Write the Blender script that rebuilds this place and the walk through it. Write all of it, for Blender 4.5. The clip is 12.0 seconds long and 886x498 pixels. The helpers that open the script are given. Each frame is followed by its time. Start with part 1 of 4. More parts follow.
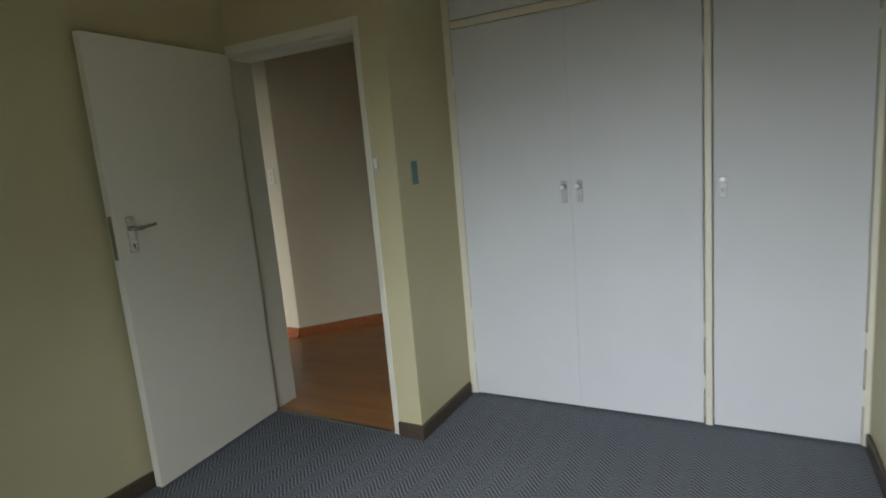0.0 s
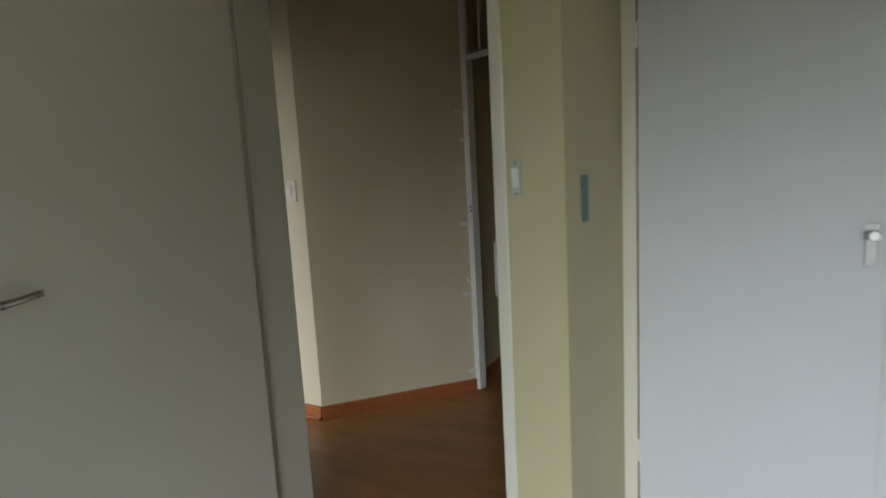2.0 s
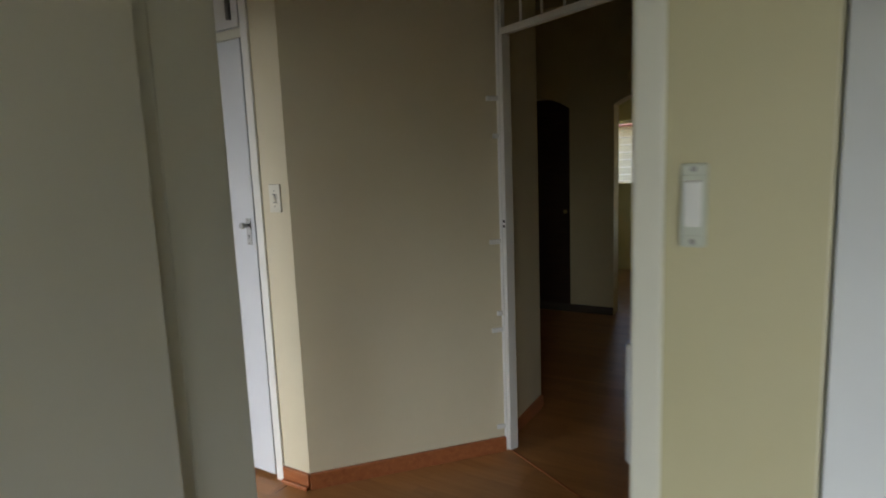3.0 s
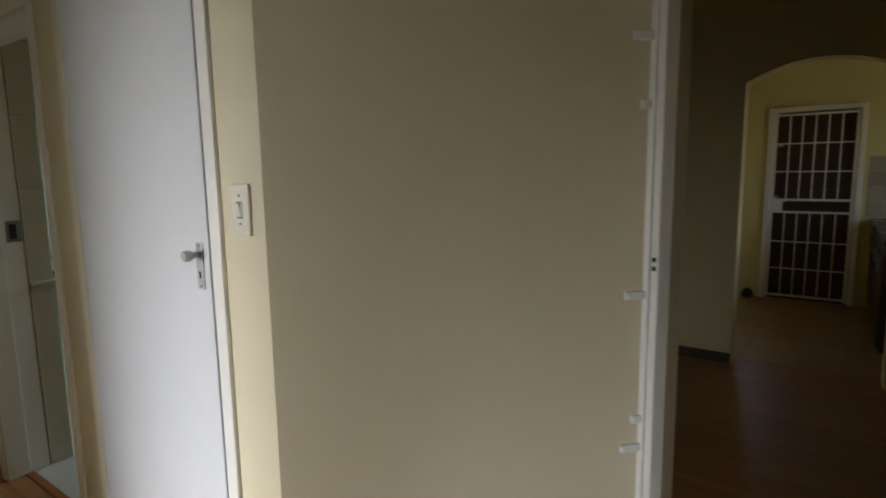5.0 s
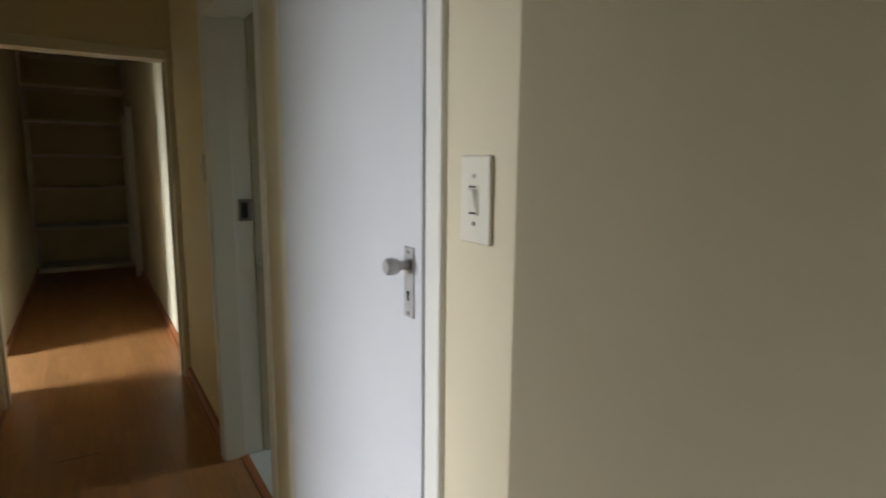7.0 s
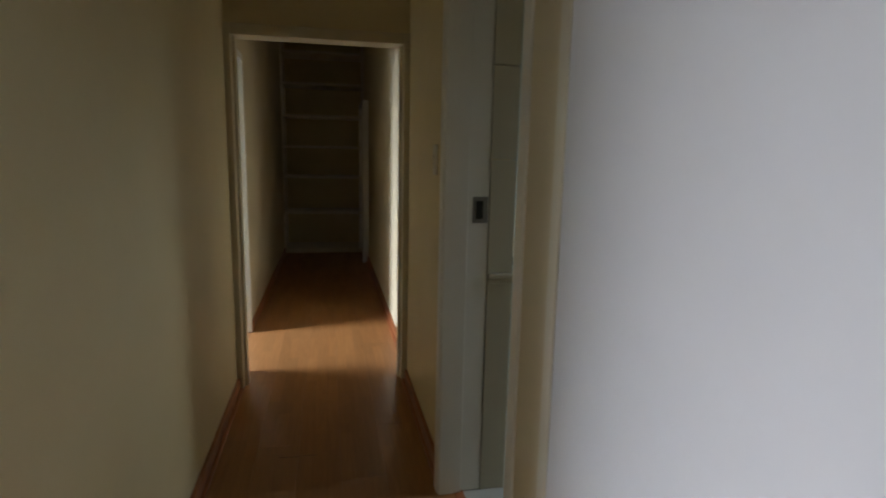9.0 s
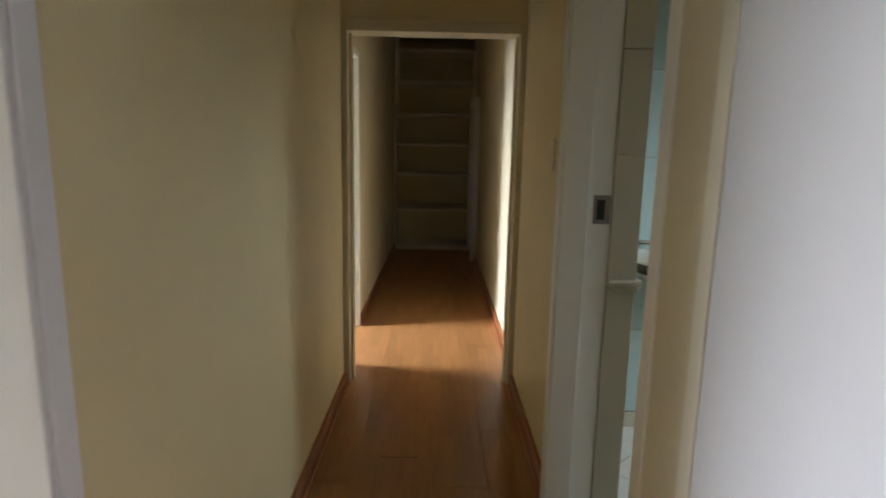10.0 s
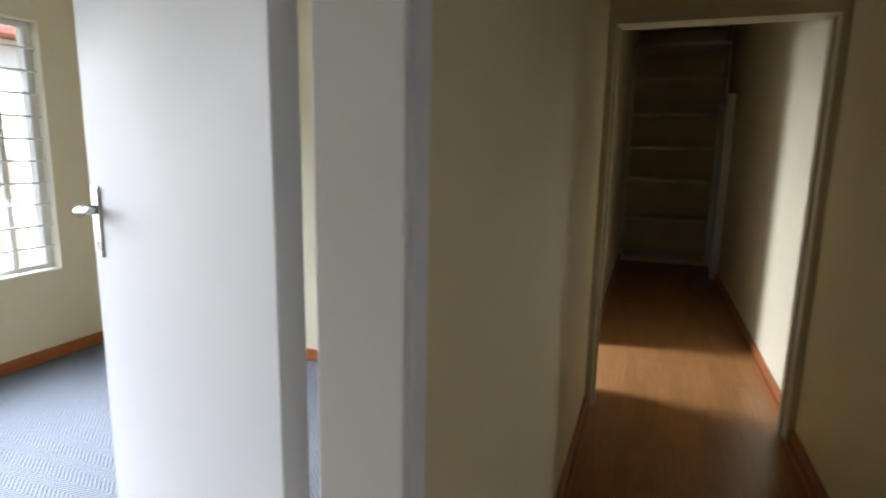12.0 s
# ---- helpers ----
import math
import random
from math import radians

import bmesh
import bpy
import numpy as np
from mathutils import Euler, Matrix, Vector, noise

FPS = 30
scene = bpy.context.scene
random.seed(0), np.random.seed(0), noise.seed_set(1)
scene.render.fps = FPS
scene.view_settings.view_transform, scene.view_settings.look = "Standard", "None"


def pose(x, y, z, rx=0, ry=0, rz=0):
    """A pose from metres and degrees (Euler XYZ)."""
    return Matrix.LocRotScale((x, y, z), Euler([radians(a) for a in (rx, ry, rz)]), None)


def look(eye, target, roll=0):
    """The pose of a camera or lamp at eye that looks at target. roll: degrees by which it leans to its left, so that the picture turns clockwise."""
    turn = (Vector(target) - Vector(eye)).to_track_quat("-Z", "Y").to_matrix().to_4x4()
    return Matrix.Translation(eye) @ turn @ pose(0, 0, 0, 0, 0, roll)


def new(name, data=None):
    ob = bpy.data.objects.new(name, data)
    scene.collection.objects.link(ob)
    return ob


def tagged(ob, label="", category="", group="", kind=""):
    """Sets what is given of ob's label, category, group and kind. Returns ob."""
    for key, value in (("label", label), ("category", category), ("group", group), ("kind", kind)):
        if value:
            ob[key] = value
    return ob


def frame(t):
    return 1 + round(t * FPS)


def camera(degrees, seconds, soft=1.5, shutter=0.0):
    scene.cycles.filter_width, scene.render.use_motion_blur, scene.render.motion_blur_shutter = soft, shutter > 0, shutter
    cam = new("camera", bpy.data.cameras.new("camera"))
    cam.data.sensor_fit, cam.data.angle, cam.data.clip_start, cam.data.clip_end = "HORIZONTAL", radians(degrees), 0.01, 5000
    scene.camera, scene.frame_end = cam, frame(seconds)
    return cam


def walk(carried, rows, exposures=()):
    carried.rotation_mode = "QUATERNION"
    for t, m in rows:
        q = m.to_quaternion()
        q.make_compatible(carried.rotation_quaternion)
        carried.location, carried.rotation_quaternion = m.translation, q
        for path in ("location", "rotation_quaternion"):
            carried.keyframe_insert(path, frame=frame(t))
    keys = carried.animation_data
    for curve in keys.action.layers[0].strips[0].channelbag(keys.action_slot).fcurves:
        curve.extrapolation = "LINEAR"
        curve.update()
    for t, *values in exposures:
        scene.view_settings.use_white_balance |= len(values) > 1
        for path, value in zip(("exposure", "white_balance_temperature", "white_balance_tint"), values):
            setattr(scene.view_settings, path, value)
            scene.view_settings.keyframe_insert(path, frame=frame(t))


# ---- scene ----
cam = camera(76.8, 12.0, soft=1.8, shutter=0.5)
PATH = [
    (0, (1.585, -2.236, 1.42), (0.642, -0.505, 1.084), -4.9),
    (0.5, (1.321, -2.028, 1.421), (0.367, -0.297, 1.113), -4.3),
    (1, (1.042, -1.784, 1.408), (0.075, -0.058, 1.114), -3.7),
    (1.5, (0.774, -1.505, 1.43), (-0.193, 0.222, 1.14), -3.3),
    (2, (0.532, -1.203, 1.425), (-0.451, 0.516, 1.145), -3.1),
    (2.5, (0.308, -0.899, 1.428), (-0.693, 0.81, 1.152), -2.6),
    (3, (0.118, -0.593, 1.438), (-0.902, 1.105, 1.166), -2.2),
    (3.2, (0.046, -0.481, 1.436), (-0.98, 1.213, 1.164), -2.1),
    (4.8, (-0.552, 0.280, 1.435), (-1.667, 1.917, 1.160), -1.1),
    (5, (-0.615, 0.344, 1.438), (-1.766, 1.955, 1.159), -0.9),
    (5.5, (-0.775, 0.461, 1.421), (-2.046, 1.980, 1.148), -0.5),
    (6, (-0.897, 0.534, 1.419), (-2.315, 1.914, 1.128), -0.3),
    (6.5, (-1.026, 0.609, 1.415), (-2.571, 1.843, 1.116), -0.0),
    (7, (-1.143, 0.687, 1.402), (-2.807, 1.753, 1.100), 0.5),
    (9, (-1.692, 0.725, 1.394), (-3.623, 1.125, 1.060), 1.2),
    (9.5, (-1.784, 0.730, 1.380), (-3.745, 0.933, 1.041), 1.3),
    (10, (-1.824, 0.723, 1.377), (-3.794, 0.747, 1.031), 1.2),
    (10.5, (-1.819, 0.686, 1.381), (-3.782, 0.530, 1.032), 1.2),
    (11, (-1.843, 0.641, 1.383), (-3.786, 0.327, 1.031), 1.4),
    (11.5, (-1.909, 0.548, 1.383), (-3.816, 0.062, 1.026), 1.2),
    (12, (-1.994, 0.434, 1.387), (-3.844, -0.241, 1.036), 1.1),
]
walk(cam, [(t, look(eye, target, roll)) for t, eye, target, roll in PATH],
     exposures=[(0, 1.34, 6800, 13), (1.5, 1.46, 6800, 13), (2.5, 1.68, 6800, 14), (3.2, 1.86, 6850, 14), (4.8, 2.3, 6900, 15), (6, 2.12, 6950, 17), (7, 2.3, 6750, 15),
                (9, 2.1, 6650, 18), (9.5, 2.38, 6700, 18), (10, 2.85, 6700, 19), (10.5, 2.95, 6700, 19), (11, 2.72, 6650, 19), (11.5, 2.44, 6500, 18), (12, 2.24, 6500, 18)])



# ---------------------------------------------------------------- light
world = bpy.data.worlds.new("sky")
scene.world = world
world.use_nodes = True
wn = world.node_tree.nodes
sky = wn.new("ShaderNodeTexSky")
sky.sky_type, sky.sun_disc = "NISHITA", False
sky.sun_elevation, sky.sun_rotation = radians(48), radians(20)
world.node_tree.links.new(sky.outputs[0], wn["Background"].inputs[0])
wn["Background"].inputs[1].default_value = 0.15
sun = new("sun", bpy.data.lights.new("sun", "SUN"))
sun.data.energy, sun.data.angle, sun.data.color = 4.0, radians(12), (1, 0.96, 0.9)
sun.matrix_basis = look((0, 0, 0), (-math.sin(radians(20)) * math.cos(radians(48)), -math.cos(radians(20)) * math.cos(radians(48)), -math.sin(radians(48))))


def window_light(name, x, y, z, w, h, energy, toward, colour=(0.88, 0.94, 1.0), spread=150):
    """Sky light that enters by a window opening."""
    la = bpy.data.lights.new(name, "AREA")
    la.shape, la.size, la.size_y, la.energy, la.color, la.spread = "RECTANGLE", w, h, energy, colour, radians(spread)
    ob = new(name, la)
    ob.matrix_basis = look((x, y, z), (x + toward[0], y + toward[1], z + toward[2]))
    return ob


window_light("window_light_bedroom", 1.2, -3.08, 1.35, 1.65, 1.45, 16, (0.03, 1, -0.84), (0.87, 0.945, 1.0), 95)
window_light("window_light_second_bedroom", -3.05, -3.08, 1.35, 2.5, 1.45, 31, (0.12, 1, -0.88), (0.84, 0.92, 1.0), 100)
window_light("window_light_third_room", -5.6, -3.08, 1.35, 0.85, 1.45, 47, (-0.4, 1, -1.0), (0.73, 0.86, 1.0), 115)
window_light("window_light_bathroom", -3.6, 3.25, 1.75, 0.6, 0.7, 1.0, (-0.45, -1, -0.8), (0.72, 0.89, 1.0), 85)
# Added fill that brightens the kitchen from an assumed, unseen east opening.
window_light("window_light_kitchen", 1.1, 6.1, 1.5, 1.2, 0.9, 0.1, (-1, 0.25, -0.3), (1.0, 0.97, 0.85))


# ---------------------------------------------------------------- materials
def material(name, build):
    m = bpy.data.materials.new(name)
    m.use_nodes = True
    nt = m.node_tree
    build(nt, nt.nodes["Principled BSDF"])
    return m


def tex(nt, kind, scale, vec=None, **kw):
    n = nt.nodes.new(kind)
    n.inputs["Scale"].default_value = scale
    for k, v in kw.items():
        n.inputs[k].default_value = v
    if vec is None:
        vec = nt.nodes.new("ShaderNodeTexCoord").outputs["Object"]
    nt.links.new(vec, n.inputs["Vector"])
    return n


def ramp(nt, fac, *stops):
    r = nt.nodes.new("ShaderNodeValToRGB")
    el = r.color_ramp.elements
    while len(el) < len(stops):
        el.new(0.5)
    for e, (p, c) in zip(el, stops):
        e.position, e.color = p, (*c, 1)
    nt.links.new(fac, r.inputs[0])
    return r.outputs[0]


def mix(nt, fac, a, b, blend="MIX"):
    n = nt.nodes.new("ShaderNodeMix")
    n.data_type, n.blend_type = "RGBA", blend
    for sock, v in ((n.inputs[0], fac), (n.inputs[6], a), (n.inputs[7], b)):
        if isinstance(v, (int, float)):
            sock.default_value = v
        elif isinstance(v, tuple):
            sock.default_value = (*v, 1)
        else:
            nt.links.new(v, sock)
    return n.outputs[2]


def bump(nt, bsdf, height, strength, distance):
    b = nt.nodes.new("ShaderNodeBump")
    b.inputs["Strength"].default_value, b.inputs["Distance"].default_value = strength, distance
    nt.links.new(height, b.inputs["Height"])
    nt.links.new(b.outputs[0], bsdf.inputs["Normal"])


def maths(nt, op, a, b=0.0, c=None):
    n = nt.nodes.new("ShaderNodeMath")
    n.operation = op
    for sock, v in zip(n.inputs, (a, b, c)):
        if v is None:
            continue
        if isinstance(v, (int, float)):
            sock.default_value = v
        else:
            nt.links.new(v, sock)
    return n.outputs[0]


def paint(name, a, b, rough=0.6, relief=0.25, fine=120, marks=0.0):
    """Brushed or rolled paint: two close tones, fine roller relief, faint scuffs."""
    def build(nt, bsdf):
        big = tex(nt, "ShaderNodeTexNoise", 1.6, Detail=6, Roughness=0.65)
        col = ramp(nt, big.outputs[0], (0.35, a), (0.7, b))
        if marks:
            sp = tex(nt, "ShaderNodeTexNoise", 9, Detail=8, Roughness=0.8)
            f = maths(nt, "MULTIPLY", ramp(nt, sp.outputs[0], (0.62, (0, 0, 0)), (0.78, (1, 1, 1))), marks)
            col = mix(nt, f, col, tuple(v * 0.55 for v in a))
        nt.links.new(col, bsdf.inputs["Base Color"])
        rn = tex(nt, "ShaderNodeTexNoise", 5, Detail=4)
        nt.links.new(maths(nt, "MULTIPLY_ADD", rn.outputs[0], 0.25, rough - 0.12), bsdf.inputs["Roughness"])
        fn = tex(nt, "ShaderNodeTexNoise", fine, Detail=3)
        wav = tex(nt, "ShaderNodeTexNoise", 7, Detail=3)
        bump(nt, bsdf, maths(nt, "MULTIPLY_ADD", wav.outputs[0], 2.0, fn.outputs[0]), relief, 0.002)
    return material(name, build)


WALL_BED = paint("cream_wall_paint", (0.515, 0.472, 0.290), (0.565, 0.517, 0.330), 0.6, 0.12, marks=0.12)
WALL = paint("yellow_cream_wall_paint", (0.70, 0.60, 0.345), (0.74, 0.64, 0.385), 0.55, 0.12, marks=0.12)
WALL_HALL = paint("hall_cream_wall_paint", (0.66, 0.595, 0.425), (0.70, 0.635, 0.465), 0.55, 0.12, marks=0.12)
WALL_PALE = paint("pale_cream_wall_paint", (0.70, 0.65, 0.50), (0.75, 0.70, 0.55), 0.6, 0.12, marks=0.1)
WALL_FAR = paint("far_corridor_wall_paint", (0.67, 0.585, 0.395), (0.71, 0.625, 0.435), 0.6, 0.12, marks=0.1)
# Ceiling is unseen; its brownish tone keeps bounce off the upper walls.
CEIL = paint("ceiling_dimming_tone", (0.58, 0.51, 0.40), (0.64, 0.57, 0.46), 0.8, 0.2)
DOOR = paint("white_door_enamel", (0.75, 0.75, 0.75), (0.79, 0.79, 0.79), 0.74, 0.10, 60, marks=0.08)
FRAME = paint("cream_frame_enamel", (0.70, 0.67, 0.55), (0.75, 0.72, 0.61), 0.4, 0.15, 60, marks=0.15)
FRAME_W = paint("off_white_frame_enamel", (0.79, 0.785, 0.735), (0.83, 0.825, 0.775), 0.40, 0.15, 60, marks=0.2)
FRAME_C = paint("wall_coloured_frame_enamel", (0.61, 0.54, 0.37), (0.67, 0.60, 0.43), 0.4, 0.15, 60, marks=0.15)
DOOR_COOL = paint("cool_white_door_enamel", (0.625, 0.645, 0.67), (0.665, 0.685, 0.71), 0.68, 0.10, 60, marks=0.08)
DOOR_WARM = paint("warm_white_door_enamel", (0.76, 0.74, 0.65), (0.80, 0.78, 0.69), 0.5, 0.10, 60, marks=0.1)
FRAME_W1 = paint("ivory_frame_enamel", (0.68, 0.665, 0.57), (0.73, 0.715, 0.62), 0.40, 0.15, 60, marks=0.2)
GATE = paint("white_gate_enamel", (0.74, 0.74, 0.71), (0.79, 0.79, 0.76), 0.4, 0.3, 90, marks=0.3)
PLASTIC = paint("white_plastic", (0.78, 0.78, 0.74), (0.80, 0.80, 0.77), 0.35, 0.03)
SWITCH = paint("cream_plastic", (0.73, 0.70, 0.59), (0.77, 0.74, 0.64), 0.35, 0.03)
OLD_PLASTIC = paint("aged_greenish_plastic", (0.50, 0.53, 0.45), (0.55, 0.58, 0.50), 0.4, 0.05)
SHELF = paint("shelf_paint", (0.78, 0.71, 0.58), (0.83, 0.77, 0.64), 0.5, 0.15, marks=0.2)
TAPE = paint("teal_paper_tape", (0.11, 0.21, 0.21), (0.15, 0.26, 0.26), 0.7, 0.4)
ROOF = paint("red_roof_sheet", (0.28, 0.07, 0.05), (0.36, 0.10, 0.07), 0.6, 0.3)
EARTH = paint("dry_garden_ground", (0.16, 0.13, 0.08), (0.24, 0.20, 0.12), 0.95, 0.8, 30)
BLACK = paint("black_void", (0.012, 0.011, 0.010), (0.02, 0.018, 0.016), 0.7, 0.1)
CERAMIC = paint("white_ceramic", (0.80, 0.82, 0.82), (0.83, 0.85, 0.85), 0.15, 0.02)
DARK_EDGE = paint("dark_vanity_edge", (0.02, 0.017, 0.015), (0.035, 0.03, 0.028), 0.25, 0.05)
PURPLE = paint("purple_plastic", (0.06, 0.03, 0.30), (0.08, 0.04, 0.36), 0.35, 0.03)


def metal(name, colour, rough):
    def build(nt, bsdf):
        n = tex(nt, "ShaderNodeTexNoise", 60, Detail=5, Roughness=0.7)
        nt.links.new(ramp(nt, n.outputs[0], (0.35, tuple(v * 0.8 for v in colour)), (0.65, colour)), bsdf.inputs["Base Color"])
        nt.links.new(maths(nt, "MULTIPLY_ADD", n.outputs[0], 0.25, rough - 0.1), bsdf.inputs["Roughness"])
        bsdf.inputs["Metallic"].default_value = 1.0
    return material(name, build)


CHROME = metal("worn_chrome", (0.62, 0.62, 0.62), 0.22)
PALE_ALU = metal("bright_aluminium", (0.68, 0.68, 0.67), 0.5)
PLATE_ALU = metal("dulled_aluminium_plate", (0.44, 0.44, 0.44), 0.5)
ALU = metal("satin_aluminium", (0.55, 0.55, 0.55), 0.55)
BRASS = metal("old_brass", (0.45, 0.36, 0.18), 0.35)
STEEL = metal("dull_steel", (0.35, 0.34, 0.32), 0.45)


def wood(name, dark, light, rough, along="X", random_tint=0.0, staves=False, coat=0.0):
    """Wood with grain along one axis; staves gives the three-strip look of laminate boards."""
    def build(nt, bsdf):
        co = nt.nodes.new("ShaderNodeTexCoord").outputs["Object"]
        mp = nt.nodes.new("ShaderNodeMapping")
        mp.inputs["Scale"].default_value = (1, 14, 14) if along == "X" else (14, 1, 14)
        nt.links.new(co, mp.inputs["Vector"])
        if random_tint:
            info = nt.nodes.new("ShaderNodeObjectInfo")
            cmb = nt.nodes.new("ShaderNodeCombineXYZ")
            nt.links.new(maths(nt, "MULTIPLY", info.outputs["Random"], 40.0), cmb.inputs[0])
            nt.links.new(cmb.outputs[0], mp.inputs["Location"])
        g = tex(nt, "ShaderNodeTexNoise", 3.5, mp.outputs[0], Detail=8, Roughness=0.62, Distortion=0.8)
        col = ramp(nt, g.outputs[0], (0.3, dark), (0.7, light))
        if staves:
            br = nt.nodes.new("ShaderNodeTexBrick")
            br.offset, br.offset_frequency = 0.37, 2
            for k, v in (("Scale", 1.0), ("Brick Width", 0.42), ("Row Height", 0.064), ("Mortar Size", 0.0008), ("Bias", 0.0)):
                br.inputs[k].default_value = v
            br.inputs["Color1"].default_value, br.inputs["Color2"].default_value = (0.88, 0.87, 0.86, 1), (1.09, 1.09, 1.07, 1)
            br.inputs["Mortar"].default_value = (0.86, 0.84, 0.82, 1)
            nt.links.new(co, br.inputs["Vector"])
            col = mix(nt, 1.0, col, br.outputs[0], "MULTIPLY")
        if random_tint:
            k = maths(nt, "MULTIPLY_ADD", info.outputs["Random"], random_tint, 1.0 - random_tint / 2)
            hs = nt.nodes.new("ShaderNodeHueSaturation")
            nt.links.new(k, hs.inputs["Value"])
            nt.links.new(col, hs.inputs["Color"])
            col = hs.outputs[0]
        nt.links.new(col, bsdf.inputs["Base Color"])
        w = tex(nt, "ShaderNodeTexNoise", 4, co, Detail=6, Roughness=0.7)
        nt.links.new(maths(nt, "MULTIPLY_ADD", w.outputs[0], 0.06, rough - 0.03), bsdf.inputs["Roughness"])
        bsdf.inputs["Coat Weight"].default_value = coat
        bump(nt, bsdf, g.outputs[0], 0.12, 0.001)
    return material(name, build)


LAMINATE = wood("cherry_laminate", (0.345, 0.150, 0.050), (0.43, 0.207, 0.077), 0.36, "X", 0.08, True)
SKIRT = wood("varnished_skirting", (0.28, 0.085, 0.03), (0.42, 0.15, 0.055), 0.35, "X")
SKIRT_Y = wood("varnished_skirting_cross", (0.28, 0.085, 0.03), (0.42, 0.15, 0.055), 0.35, "Y")
SKIRT_DARK = wood("dark_brown_skirting", (0.050, 0.040, 0.028), (0.085, 0.066, 0.045), 0.45, "X")
DARK_WOOD = wood("dark_cabinet_wood", (0.03, 0.014, 0.008), (0.06, 0.028, 0.015), 0.4, "X")


def carpet_build(nt, bsdf):
    co = nt.nodes.new("ShaderNodeTexCoord").outputs["Object"]
    wob = tex(nt, "ShaderNodeTexNoise", 60, co, Detail=2)
    sep = nt.nodes.new("ShaderNodeSeparateXYZ")
    nt.links.new(co, sep.inputs[0])
    zig = maths(nt, "PINGPONG", sep.outputs[0], 0.064)
    run = maths(nt, "MULTIPLY_ADD", zig, 1.05, sep.outputs[1])
    run = maths(nt, "MULTIPLY_ADD", wob.outputs[0], 0.004, run)
    s = maths(nt, "PINGPONG", run, 0.0118)
    s = maths(nt, "DIVIDE", s, 0.0118)
    fuzz = tex(nt, "ShaderNodeTexNoise", 420, co, Detail=4, Roughness=0.8)
    patch = tex(nt, "ShaderNodeTexNoise", 2.2, co, Detail=5)
    line = ramp(nt, maths(nt, "MULTIPLY_ADD", fuzz.outputs[0], 0.5, maths(nt, "SUBTRACT", s, 0.25)),
                (0.22, (0.042, 0.049, 0.060)), (0.60, (0.225, 0.247, 0.280)))
    col = mix(nt, 0.22, line, mix(nt, patch.outputs[0], (0.11, 0.128, 0.152), (0.195, 0.214, 0.240)))
    nt.links.new(col, bsdf.inputs["Base Color"])
    bsdf.inputs["Roughness"].default_value = 1.0
    bsdf.inputs["Specular IOR Level"].default_value = 0.1
    bump(nt, bsdf, maths(nt, "MULTIPLY_ADD", fuzz.outputs[0], 0.8, s), 0.7, 0.004)


CARPET = material("herringbone_carpet", carpet_build)


def tile_mat(name, a, b, rough):
    def build(nt, bsdf):
        info = nt.nodes.new("ShaderNodeObjectInfo")
        n = tex(nt, "ShaderNodeTexNoise", 12, Detail=6, Roughness=0.6)
        col = mix(nt, maths(nt, "MULTIPLY_ADD", info.outputs["Random"], 0.4, maths(nt, "MULTIPLY", n.outputs[0], 0.6)), a, b)
        nt.links.new(col, bsdf.inputs["Base Color"])
        bsdf.inputs["Roughness"].default_value = rough
        bump(nt, bsdf, tex(nt, "ShaderNodeTexNoise", 18, Detail=2).outputs[0], 0.05, 0.002)
    return material(name, build)


TILE = tile_mat("pale_blue_green_wall_tile", (0.43, 0.57, 0.565), (0.49, 0.62, 0.615), 0.14)
TILE_CREAM = tile_mat("cream_dado_tile", (0.51, 0.48, 0.37), (0.57, 0.54, 0.43), 0.3)
TILE_FLOOR = tile_mat("pale_floor_tile", (0.60, 0.60, 0.55), (0.68, 0.68, 0.62), 0.22)
TILE_KITCHEN = tile_mat("sandy_kitchen_tile", (0.30, 0.17, 0.07), (0.37, 0.22, 0.10), 0.3)
TILE_SPLASH = tile_mat("patterned_splash_tile", (0.22, 0.20, 0.15), (0.40, 0.37, 0.29), 0.3)
GROUT = paint("grey_grout", (0.30, 0.30, 0.28), (0.38, 0.38, 0.35), 0.9, 0.4)
KITCHEN_WALL = paint("yellow_green_kitchen_paint", (0.55, 0.52, 0.25), (0.60, 0.57, 0.29), 0.6, 0.3)


def glass_build(nt, bsdf):
    """A thin clear pane: light passes straight, with a weak reflection."""
    tr = nt.nodes.new("ShaderNodeBsdfTransparent")
    tr.inputs[0].default_value = (0.95, 0.97, 0.97, 1)
    gl = nt.nodes.new("ShaderNodeBsdfGlossy")
    gl.inputs["Roughness"].default_value = 0.0
    mx = nt.nodes.new("ShaderNodeMixShader")
    mx.inputs[0].default_value = 0.06
    nt.links.new(tr.outputs[0], mx.inputs[1])
    nt.links.new(gl.outputs[0], mx.inputs[2])
    nt.links.new(mx.outputs[0], nt.nodes["Material Output"].inputs[0])


GLASS = material("window_glass", glass_build)


def brick_build(nt, bsdf):
    n = tex(nt, "ShaderNodeTexNoise", 8, Detail=6)
    nt.links.new(ramp(nt, n.outputs[0], (0.3, (0.34, 0.20, 0.16)), (0.7, (0.46, 0.29, 0.24))), bsdf.inputs["Base Color"])
    bsdf.inputs["Roughness"].default_value = 0.9
    bump(nt, bsdf, n.outputs[0], 0.5, 0.005)


BRICK = material("red_face_brick", brick_build)


